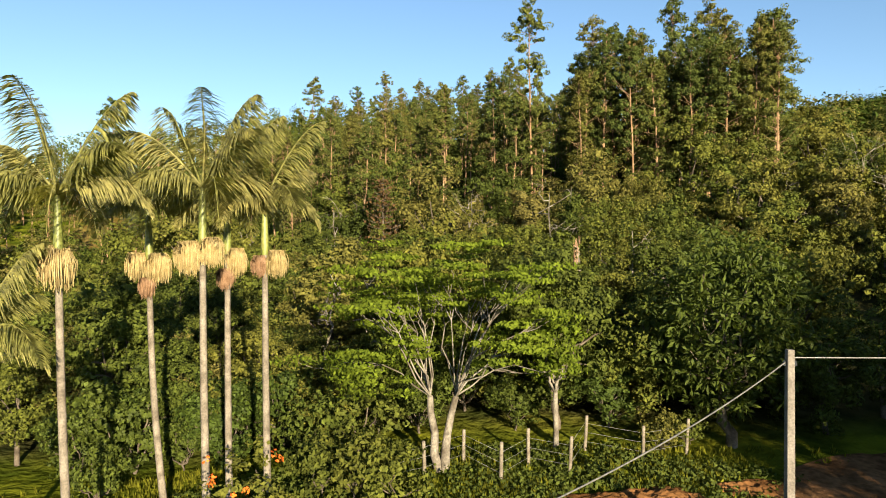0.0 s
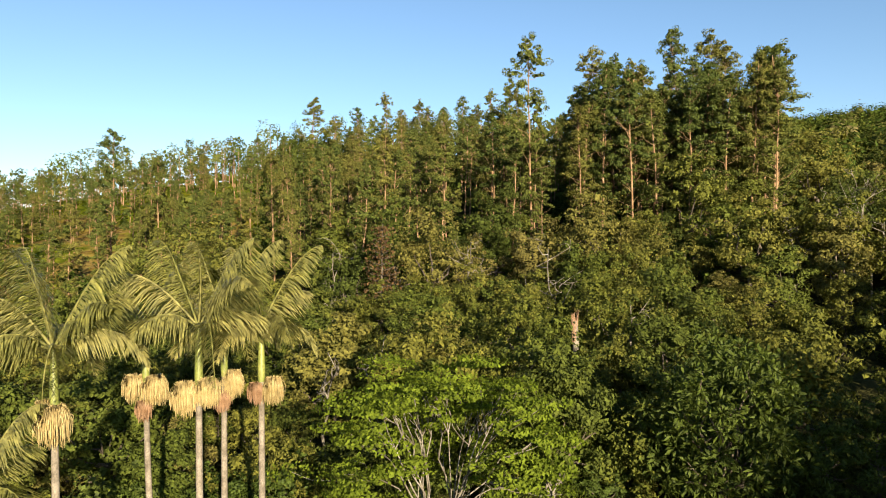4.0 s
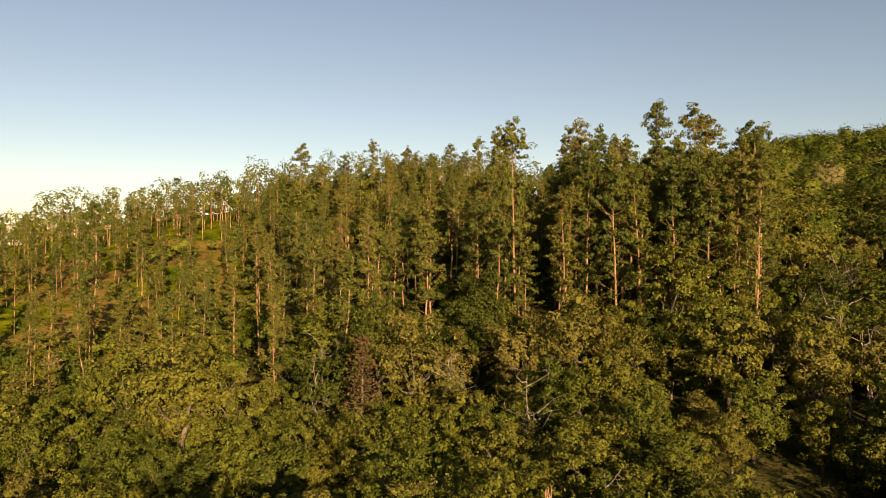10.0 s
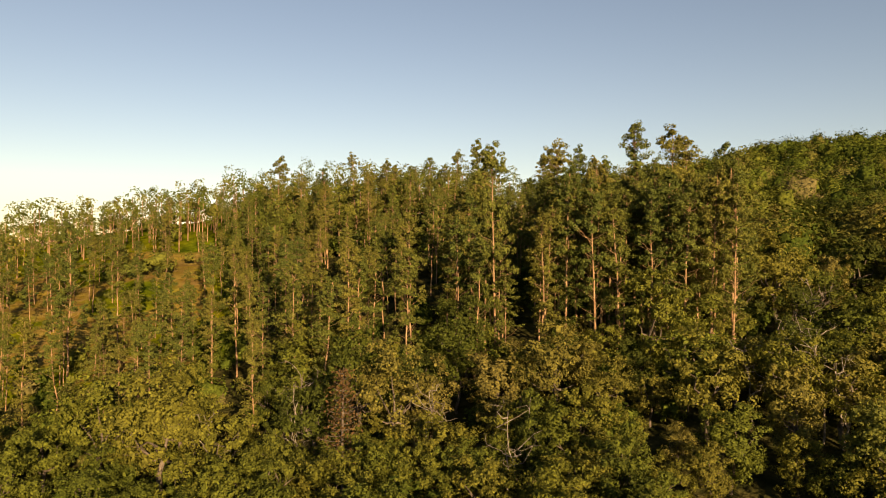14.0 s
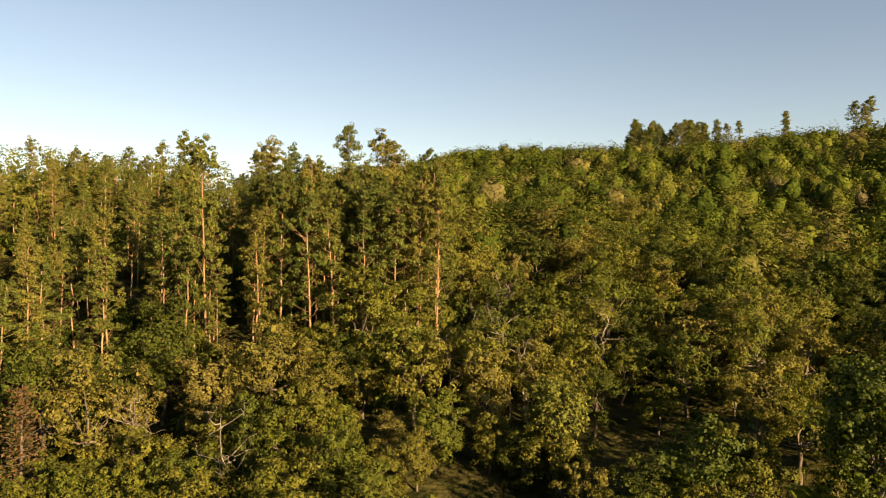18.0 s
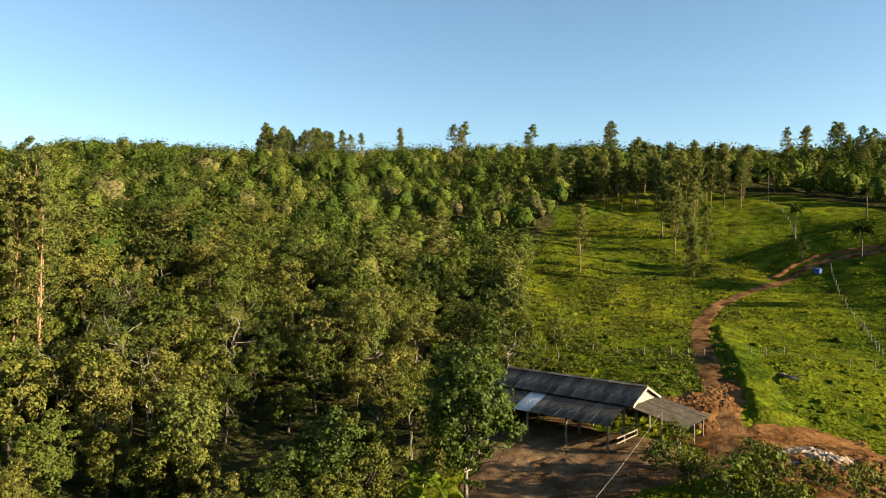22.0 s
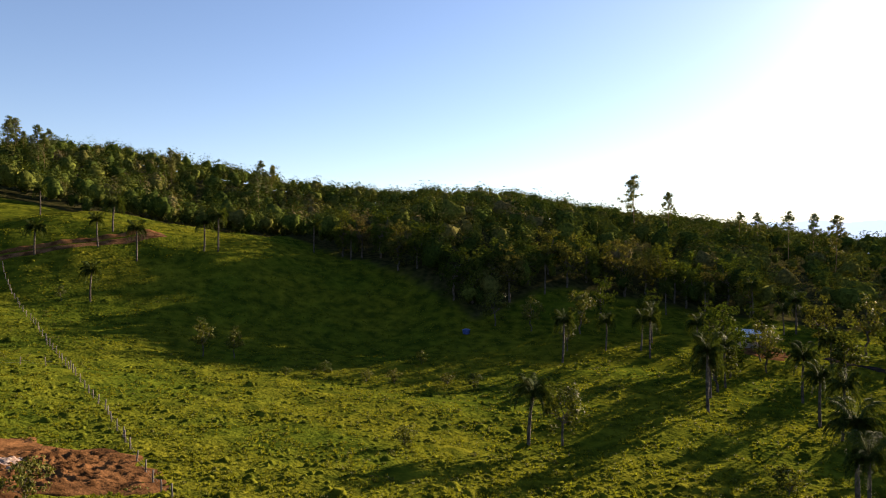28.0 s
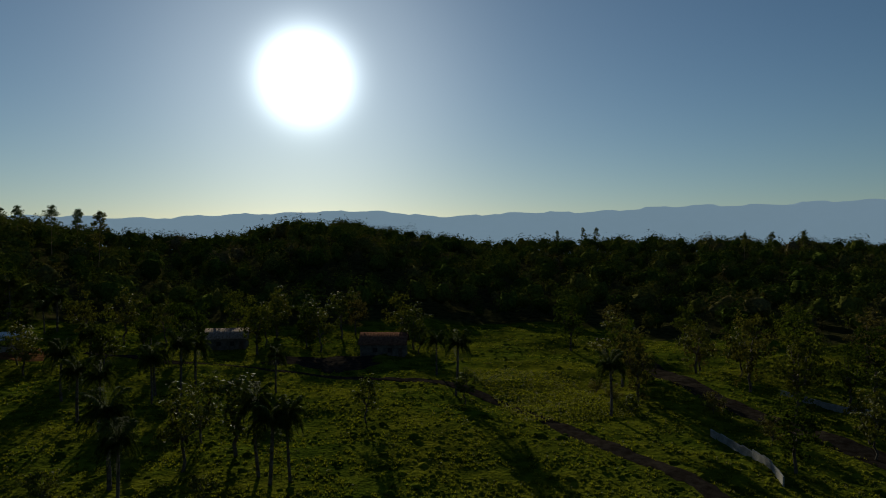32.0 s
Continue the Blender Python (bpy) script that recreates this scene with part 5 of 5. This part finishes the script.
bare_patch("rubble_heap", 71.6, 6.6, 4.2, 3.2, -1.2, 0.5, RUBBLE, "pale broken rubble spread on the earth heap", 8, 0.25)
bare_patch("road_bank", 6.2, 22.4, 2.6, 0.9, 0.1, 0.1, EARTH, "bare orange road bank below the fence", 9)
bare_patch("road_bank", 10.4, 23.6, 1.3, 0.6, 0.3, 0.12, EARTH, "bare orange road bank under the broad tree", 10)
bare_patch("hut_earth", 104, -130, 8.0, 6.0, 0.3, 0.05, EARTH, "orange earth pad round the small hut", 11, 0.1)
bare_patch("house_yard", 43, -146, 12, 8.0, 0.1, 0.03, SHADED_GRAVEL, "gravel yard before the houses in the same darkened gravel", 12, 0.05)


def crop_field():
    """A strip of young crop in close rows beside the gravel road, a leafy ridge to each row."""
    rng = np.random.default_rng(61)
    turn = 0.32
    c, d = math.cos(turn), math.sin(turn)
    pieces = []
    for k in range(20):
        u = -10.5 + k * 0.95
        v = np.arange(-19.0 + rng.random(), 17.5, 1.0)
        wide = 0.36 * rng.uniform(0.6, 1.3, len(v))
        for a, (p, w) in enumerate(zip(v, wide)):
            x, y = -1.5 + u * c - p * d, -122.5 + u * d + p * c
            if rng.random() < 0.06:
                continue
            q = ball(rng, 18, 0.6) * (w * 1.5, 0.62, 0.28) + (0, 0, 0.26)
            pieces.append(np.array(on_land(x, y)) + np.stack([q[:, 0] * c - q[:, 1] * d, q[:, 0] * d + q[:, 1] * c, q[:, 2]], 1))
    me = mesh_of("crop_rows", *leaves(rng, np.concatenate(pieces), 0.3, 0.6, 0.6), BLADES)
    tagged(new("crop_rows", me), "bright green crop in close rows beside the gravel road", "crop", kind="stuff")


crop_field()


# ---------------------------------------------------------------- grass
def bare(x, y):
    """Whether a place lies on a track or on bare earth."""
    for cx, cy, rx, ry, turn in BARE_SPOTS:
        c, d = math.cos(turn), math.sin(turn)
        u, v = ((x - cx) * c + (y - cy) * d) / rx, ((y - cy) * c - (x - cx) * d) / ry
        if u * u + v * v < 0.92:
            return True
    return any(((line[:, 0] - x) ** 2 + (line[:, 1] - y) ** 2).min() < half * half for line, half in TRACK_LINES)


def grass(name, label, seed, n, region, tall, wide, blades, material):
    rng = np.random.default_rng(seed)
    pts = []
    while len(pts) < n:
        b, r = rng.uniform(*region[0]), region[1][0] + (region[1][1] - region[1][0]) * rng.random() ** 1.3
        x, y = at(b, r)
        if float(np.ravel(wooded(x, y))[0]) > -0.5:
            continue
        if noise.noise(Vector((x * 0.22, y * 0.22, seed))) < rng.uniform(-0.35, 0.2) or bare(x, y):
            continue
        pts.append(on_land(x, y))
    p = np.array([tuple(v) for v in pts])
    a = rng.random((n, blades)) * 6.283
    k = rng.uniform(0.6, 1.4, (n, 1))
    out = np.stack([np.cos(a), np.sin(a), 0 * a], -1)
    side = np.stack([-np.sin(a), np.cos(a), 0 * a], -1)
    root = p[:, None] + out * (wide * 0.35 * rng.random((n, blades)))[..., None] - (0, 0, 0.04)
    tip = root + out * (wide * 0.6 * k * rng.uniform(0.5, 1, (n, blades)))[..., None] + np.array([0, 0, 1.0]) * (tall * k * rng.uniform(0.5, 1, (n, blades)))[..., None]
    w = (wide * 0.22 * k)[..., None]
    verts = np.stack([root - side * w, root + side * w, tip], 2).reshape(-1, 3)
    tagged(new(name, mesh_of(name, verts, np.arange(len(verts)).reshape(-1, 3), material)), label, "grass", kind="stuff")


grass("pasture_grass", "bright green tussocky pasture grass", 201, 46000, ((60, 205), (50, 250)), 0.28, 0.36, 9, BLADES)
grass("verge_grass", "green grass along the fence and under the palms", 202, 11000, ((-38, 34), (11, 31)), 0.3, 0.2, 5, BLADES)


def tussocks(name, label, seed, n, bearing, reach, high, material):
    """Grazed grass mounds, rough domes of blades, thicker in drifts."""
    rng = np.random.default_rng(seed)
    pts = []
    while len(pts) < n:
        b, r = rng.uniform(*bearing), reach[0] + (reach[1] - reach[0]) * rng.random() ** 1.25
        x, y = at(b, r)
        if noise.noise(Vector((x * 0.13, y * 0.13, seed))) < rng.uniform(-0.5, 0.35) or float(np.ravel(wooded(x, y))[0]) > -1 or bare(x, y):
            continue
        pts.append(tuple(on_land(x, y, 0.05)))
    p = np.array(pts)
    k = np.exp(rng.normal(size=(n, 1, 1)) * 0.4)
    a = np.arange(6) * 2 * np.pi / 6
    low = np.stack([np.cos(a), np.sin(a), 0 * a], -1) * (1, 1, 0)
    mid = np.stack([np.cos(a + 0.5) * 0.62, np.sin(a + 0.5) * 0.62, 0 * a + 0.75], -1)
    unit = np.vstack([low, mid, [(0, 0, 1.0)]])
    verts = p[:, None] + unit * rng.uniform(0.6, 1.4, (n, 13, 1)) * k * (0.62, 0.62, 1) * (high * 2.8, high * 2.8, high)
    j = np.arange(6)
    m = (j + 1) % 6
    quads = np.stack([j, m, 6 + m, 6 + j], 1)
    tris = np.stack([6 + j, 6 + m, np.full(6, 12)], 1)
    step = np.arange(n)[:, None, None] * 13
    me = mesh_of(name, verts.reshape(-1, 3), [(quads + step).reshape(-1, 4), (tris + step).reshape(-1, 3)], material)
    tagged(new(name, me), label, "grass", kind="stuff")


tussocks("grass_tussocks", "rough green grass mounds over the grazed pasture", 211, 12000, (60, 205), (56, 240), 0.17, GROUND)


def weeds(name, label, seed, n, bearing, reach, high, per, size):
    """Low leafy weeds in clumps over the pasture."""
    rng = np.random.default_rng(seed)
    pts, outs = [], []
    while len(pts) < n:
        x, y = at(rng.uniform(*bearing), rng.uniform(*reach))
        if float(np.ravel(wooded(x, y))[0]) > -1 or bare(x, y) or noise.noise(Vector((x * 0.09, y * 0.09, 3))) < rng.uniform(-0.4, 0.3):
            continue
        q = ball(rng, per, 0.7)
        k = rng.uniform(0.5, 1.5)
        pts.append(np.array(on_land(x, y)) + (q + (0, 0, 0.6)) * (high * 1.1 * k, high * 1.1 * k, high * 0.6 * k))
        outs.append(q)
    me = mesh_of(name, *leaves(rng, np.concatenate(pts), size, 0.7, out=np.concatenate(outs)), LEAF_SHRUB)
    tagged(new(name, me), label, "weeds", kind="stuff")


weeds("hillside_weeds", "dark leafy weeds dotting the hillside pasture", 203, 2600, (60, 79), (78, 260), 0.5, 26, 0.27)
weeds("verge_weeds", "leafy green weeds along the fence and under the trees", 205, 1700, (-36, 34), (19, 27.5), 0.34, 16, 0.15)
weeds("pasture_weeds", "low leafy weeds dotting the open pasture", 204, 900, (79, 180), (58, 200), 0.34, 22, 0.2)


# ---------------------------------------------------------------- fences and pole
def post_mesh(high, r):
    rng = np.random.default_rng(3)
    z = np.array([-0.3, 0.0, high * 0.5, high, high + 0.015])
    return mesh_of("post", *tube(np.stack([0 * z, 0.01 * np.sin(z * 4), z], 1), np.array([r, r, r * 0.94, r * 0.9, r * 0.35]), 7), POST)


POST_NEAR, POST_FAR = post_mesh(1.25, 0.07), post_mesh(1.25, 0.085)


def fence(points, gap, label, mesh, seed, wires=3, exact=False):
    rng = np.random.default_rng(seed)
    line = np.asarray(points, float)
    if not exact:
        line = catmull(points, gap)
    ob = thing("wire_fence", (0, 0, 0), label, "fence")
    tops = []
    for x, y in line:
        x, y = x + rng.normal() * 0.08, y + rng.normal() * 0.08
        base = on_land(x, y)
        o = part_mesh("post", mesh, ob)
        o.matrix_basis = Matrix.LocRotScale(base, Euler((rng.normal() * 0.05, rng.normal() * 0.05, rng.random() * 6)), (1, 1, rng.uniform(0.88, 1.12)))
        tops.append(base)
    for k in range(wires):
        pts = [tuple(b + Vector((0, 0, 0.35 + k * 0.35))) for b in tops]
        part_mesh("wire", mesh_of("wire", *tube(pts, 0.008, 3), WIRE), ob, "thin galvanised wire strand")


fence(((-2.2, 23.6), (-0.6, 24.0), (0.8, 24.9), (2.0, 23.2), (3.3, 25.1), (4.5, 24.4), (5.4, 26.7), (7.5, 25.8), (9.4, 26.6)), 1, "grey wooden post and wire fence beside the road", POST_NEAR, 1, 3, True)
fence(((63, -7.5), (66.7, -6.2), (77, -4.9), (87.9, -3.5), (108.9, 0.1), (131.8, 4.4), (153.6, 8.7), (173.2, 13.8), (188, 17)), 2.7, "long post and wire fence running up the pasture", POST_FAR, 2, 2)
fence(((98, 56), (103, 46), (105.5, 38.5), (108, 31), (109.5, 26.5)), 3.2, "post and wire fence above the shed", POST_FAR, 3, 2)
fence(((111, 20), (114, 16), (116.8, 8), (117.9, 1.5)), 3.4, "post and wire cross fence in the pasture", POST_FAR, 4, 2)
fence(((205, 27), (222, 29), (240, 33), (262, 40), (285, 50)), 4.0, "post and wire fence climbing to the crest", POST_FAR, 5, 2)


def utility_pole():
    ob = thing("utility_pole", (0, 0, 0), "square pale concrete utility pole beside the road", "utility pole")
    bm = bmesh.new()
    verts = box(bm, (-0.11, -0.11, -0.5), (0.11, 0.11, 6.5), 0.015).verts
    for v in verts:
        k = 1 - 0.25 * max(0, v.co.z) / 6.5
        v.co.x, v.co.y = v.co.x * k, v.co.y * k
    part("shaft", bm, CONCRETE, ob)
    for dx in (-0.13, 0.13):
        bm = bmesh.new()
        bmesh.ops.create_cone(bm, cap_ends=True, segments=10, radius1=0.045, radius2=0.03, depth=0.12, matrix=Matrix.Translation((dx, 0, 6.18)))
        part("insulator", bm, DARK_GLASS, ob, "small dark insulator")
    return ob


put(utility_pole(), 8.2, 16.4)
POLE_TOP = on_land(8.2, 16.4) + Vector((0, 0, 6.2))


def cable(a, b, sag, r=0.016):
    a, b = np.array(a), np.array(b)
    t = np.linspace(0, 1, 25)[:, None]
    p = a + (b - a) * t
    p[:, 2] -= sag * 4 * t[:, 0] * (1 - t[:, 0])
    tagged(new("power_cable", mesh_of("power_cable", *tube(p, r, 5), WIRE, True)), "pale twisted power cable strung between poles", "cable")


# ---------------------------------------------------------------- shed
def sheet_mesh(wide, long, material, waves=6):
    """A corrugated sheet that slopes along +x from the origin; y runs across it."""
    n = waves * 4 + 1
    y = np.linspace(0, wide, n)
    z = 0.035 * np.cos(np.linspace(0, waves * 2 * np.pi, n))
    top = [np.stack([np.full(n, x), y, z], 1) for x in (0, long)]
    v = np.vstack([*top, *(t - (0, 0, 0.012) for t in top)])
    j = np.arange(n - 1)[:, None]
    faces = np.concatenate([j + [0, n, n + 1, 1], j + [2 * n, 2 * n + 1, 3 * n + 1, 3 * n], j + [0, 1, 2 * n + 1, 2 * n], j + [n, 3 * n, 3 * n + 1, n + 1]])
    return mesh_of("roof_sheet", v, faces, material)


def shed():
    ob = thing("open_shed", on_land(63.9, 23.9), "long open-sided shed with a dark corrugated roof", "shed", turn=radians(-6.2))
    rng = np.random.default_rng(9)
    long = 15.0

    def beam(name, lo, hi, mat, label="", bevel=0.02, parent=ob, m=None):
        bm = bmesh.new()
        box(bm, lo, hi, bevel, m)
        return part(name, bm, mat, parent, label)

    for x, high in ((0.0, 2.75), (3.3, 4.0), (6.2, 5.3), (9.2, 4.0), (12.2, 2.75)):
        for y in np.arange(0.0, long + 0.1, 5.0 if x else 4.6):
            pts = [(x + rng.normal() * 0.02, y, -0.9), (x, y + 0.03, high * 0.5), (x, y, high)]
            part_mesh("post", mesh_of("post", *tube(pts, (0.15, 0.14, 0.12), 8), POST, True), ob, "rough round timber post")
        beam("rail", (x - 0.06, -0.4, high), (x + 0.06, long + 0.4, high + 0.14), TIMBER)
    # rows of sheets: eave to step, step to ridge, and the far slope
    upper, dark, pale = sheet_mesh(1.06, 3.72, SHEET), sheet_mesh(1.06, 4.2, SHEET), sheet_mesh(1.06, 4.2, SHEET_NEW)
    for x0, z0, x1, z1, y0 in ((-0.55, 2.72, 3.3, 4.02, -0.3), (2.9, 4.1, 6.25, 5.62, -1.1), (9.5, 4.1, 6.2, 5.62, -1.1), (13.0, 2.72, 9.3, 4.02, -0.3)):
        slope = math.atan2(z1 - z0, abs(x1 - x0))
        for k in range(int((long + 1.0 - y0) / 1.0)):
            light = x0 < 0 and k in (9, 10)
            o = part_mesh("roof_sheet", pale if light else upper if z0 > 3 else dark, ob, "pale replaced roof sheet" if light else "")
            turn = 0 if x1 > x0 else math.pi
            o.matrix_basis = Matrix.Translation((x0, y0 + k * 1.0 + (1.06 if turn else 0), z0 + 0.02 * (k % 2) + rng.normal() * 0.008)) @ Matrix.Rotation(turn, 4, "Z") @ Matrix.Rotation(-slope, 4, "Y") @ Matrix.Rotation(rng.normal() * 0.006, 4, "X")
    # ridge capping
    bm = bmesh.new()
    for s in (-1, 1):
        box(bm, (0, -1.1, 0), (0.35, long + 1.0, 0.02), 0, Matrix.Translation((6.22, 0, 5.72)) @ Matrix.Scale(s, 4, (1, 0, 0)) @ Matrix.Rotation(0.4, 4, "Y"))
    part("ridge_cap", bm, SHEET, ob)
    # gable
    bm = bmesh.new()
    lower = [bm.verts.new(p) for p in ((3.0, -0.75, 3.75), (9.4, -0.75, 3.75), (6.2, -0.75, 5.5))]
    upper = [bm.verts.new((v.co.x, -0.69, v.co.z)) for v in lower]
    bm.faces.new(lower)
    bm.faces.new(upper[::-1])
    for k in range(3):
        bm.faces.new((lower[k], upper[k], upper[(k + 1) % 3], lower[(k + 1) % 3]))
    part("gable", bm, LIMEWASH, ob, "pale stained gable boards")
    for s in (-1, 1):
        m = Matrix.Translation((6.2, -1.15, 5.6)) @ Matrix.Rotation(s * 0.43, 4, "Y")
        beam("barge_board", (-3.6 if s < 0 else 0, -0.03, -0.2), (0 if s < 0 else 3.6, 0.03, 0.02), LIMEWASH, "pale barge board", 0.01, ob, m)
    # lean-to over the gable end
    m = Matrix.Translation((3.0, -0.8, 4.0)) @ Matrix.Rotation(0.22, 4, "X")
    for k in range(6):
        beam("lean_to_sheet", (k * 1.12, -5.6, 0.02 * (k % 2)), (k * 1.12 + 1.15, 0.1, 0.03 + 0.02 * (k % 2)), SHEET_GREY, "flat grey lean-to roof sheet", 0.004, ob, m)
    for x, y in ((3.4, -5.6), (6.4, -5.8), (9.3, -5.6), (9.3, -2.5)):
        part_mesh("post", mesh_of("post", *tube(((x, y, -0.9), (x, y, 1.4), (x, y, 4.0 + (y + 0.8) * 0.22 - 0.05)), 0.09, 8), POST, True), ob, "pale slim lean-to post")
    for z in (0.5, 1.0, 1.5):
        beam("pen_rail", (1.6, -0.1, z), (6.0, -0.02, z + 0.14), POST, "weathered pen rail")
    # back and end boarding
    for k in range(42):
        y = 0.2 + k * 0.355
        beam("board", (11.9, y, -0.4), (11.94, y + 0.33, 2.4 + rng.normal() * 0.06), TIMBER, "", 0.004)
    for k in range(18):
        x = 4.0 + k * 0.44
        beam("board", (x, long - 0.1, -0.4), (x + 0.41, long - 0.06, 2.6 + rng.normal() * 0.06), TIMBER, "", 0.004)
    return ob


shed()
shed_pole = put(thing("timber_pole", (0, 0, 0), "slim pale timber pole carrying a cable beside the shed", "pole"), 65.4, 19.3)
part_mesh("shaft", mesh_of("shaft", *tube(((0, 0, -0.5), (0.02, 0, 2.2), (0, 0, 4.3)), (0.09, 0.085, 0.07), 8), POST, True), shed_pole)
cable(POLE_TOP + Vector((0.1, 0.05, 0)), on_land(65.4, 19.3) + Vector((0, 0, 4.1)), 1.3)
cable(POLE_TOP - Vector((0.1, 0, 0.1)), (-0.6, 9.0, 5.3), 0.3)


# ---------------------------------------------------------------- houses across the valley
def house(x, y, wide, deep, high, rise, turn, wall, roof, label, name="house", windows=2):
    ob = thing(name, on_land(x, y), label, "house", turn=turn)

    def block(part_name, lo, hi, mat, lab="", bevel=0.01, parent=ob):
        bm = bmesh.new()
        box(bm, lo, hi, bevel)
        return part(part_name, bm, mat, parent, lab)

    w, d = wide / 2, deep / 2
    bm = bmesh.new()
    box(bm, (-w, -d, -0.8), (w, d, high))
    ends = [bm.verts.new(p) for p in ((-w, -d, high), (-w, d, high), (-w, 0, high + rise), (w, -d, high), (w, d, high), (w, 0, high + rise))]
    bm.faces.new(ends[:3])
    bm.faces.new(ends[5:2:-1])
    part("wall", bm, wall, ob)
    slope, run = math.atan2(rise, d), math.hypot(rise, d) + 0.5
    for s in (-1, 1):
        o = part_mesh("roof", sheet_mesh(wide + 1, run, roof, int((wide + 1) / 0.5)), ob)
        o.matrix_basis = Matrix.Translation((s * (w + 0.5), 0, high + rise + 0.06)) @ Matrix.Rotation(s * math.pi / 2, 4, "Z") @ Matrix.Rotation(slope, 4, "Y")
    for k in range(windows):
        cx = -w + wide * (k + 1) / (windows + 1)
        for s in (-1, 1):
            f = block("window", (cx - 0.55, s * d - 0.05, 1.0), (cx + 0.55, s * d + 0.05, 2.1), TIMBER)
            block("pane", (cx - 0.45, s * (d + 0.03) - 0.03, 1.1), (cx + 0.45, s * (d + 0.03) + 0.03, 2.0), DARK_GLASS, "dark glass pane", 0.005, f)
    for s in (-1, 1):
        block("door", (-w + 0.5, s * d - 0.06, 0.0), (-w + 1.4, s * d + 0.06, 2.05), TIMBER, "dark plank door")
    return ob


house(107.5, -133, 6.4, 5.0, 2.6, 1.2, 0.65, LIMEWASH, ZINC, "small hut with a pale blue-grey metal roof", "hut", 1)
house(70.5, -157.5, 9.0, 7.0, 2.8, 1.9, 0.3, SHADED_WALL, RUBBLE, "low farmhouse with a pale tiled gable roof")
house(33, -158, 10.0, 7.0, 2.9, 2.2, 0.1, SHADED_WALL, TILE, "farmhouse with shade-darkened walls and a dark tiled roof")
house(-27, -61, 6.5, 5.0, 2.2, 0.5, 0.42, BLOCKS, SHEET, "white rendered house beside the lower road")
house(-52, -640, 70.0, 14.0, 6.0, 2.0, 0.1, BLOCKS, ZINC, "long white hall on a far hilltop", "hall", 9)


def yard_wall(points, label):
    ob = thing("yard_wall", (0, 0, 0), label, "wall")
    line = catmull(points, 2.4)
    for (x0, y0), (x1, y1) in zip(line[:-1], line[1:]):
        bm = bmesh.new()
        base = on_land((x0 + x1) / 2, (y0 + y1) / 2)
        box(bm, (-math.hypot(x1 - x0, y1 - y0) / 2 + 0.02, -0.08, -0.4), (math.hypot(x1 - x0, y1 - y0) / 2 - 0.02, 0.08, 1.0), 0.02, Matrix.Translation(base) @ Matrix.Rotation(math.atan2(y1 - y0, x1 - x0), 4, "Z"))
        part("panel", bm, BLOCKS, ob)


yard_wall(((-25, -101), (-26.5, -92), (-27.4, -84), (-27, -79)), "low white yard wall along the road")
yard_wall(((-42, -125), (-50, -112), (-60, -100)), "low white wall beyond the lower road")


# ---------------------------------------------------------------- small things on the pasture


def fallen_log():
    ob = thing("fallen_tree", on_land(100, 13.5), "pale fallen tree trunk with broken limbs on the grass", "log", turn=0.6)
    rng = np.random.default_rng(44)
    part_mesh("trunk", mesh_of("trunk", *tube(((-2.6, 0, 0.25), (-0.5, 0.2, 0.45), (1.6, 0.0, 0.3)), (0.12, 0.2, 0.24), 8), BARK_PALE, True), ob)
    for k in range(6):
        a = k * 1.1
        part_mesh("limb", mesh_of("limb", *tube(bent(rng, (0.9 - 0.4 * k, 0, 0.4), (1.2 - 0.7 * k + math.cos(a), 1.5 * math.sin(a), 0.4 + 0.8 * rng.random()), 4, 0.1), (0.1, 0.07, 0.05, 0.02), 6), BARK_PALE, True), ob)
    return ob


fallen_log()


def blue_tank(x, y, s, label):
    ob = thing("water_tank", on_land(x, y), label, "water tank")
    bm = bmesh.new()
    bmesh.ops.create_cone(bm, cap_ends=True, segments=24, radius1=0.75 * s, radius2=0.95 * s, depth=1.0 * s, matrix=Matrix.Translation((0, 0, 0.45 * s)))
    part("body", bm, BLUE, ob)
    bm = bmesh.new()
    bmesh.ops.create_cone(bm, cap_ends=True, segments=24, radius1=1.0 * s, radius2=0.45 * s, depth=0.25 * s, matrix=Matrix.Translation((0, 0, 1.08 * s)))
    part("lid", bm, BLUE, ob)


blue_tank(185.5, 19.5, 1.1, "blue plastic water tank beside the track")
blue_tank(143, -80, 1.0, "blue plastic water tank in the shaded valley")
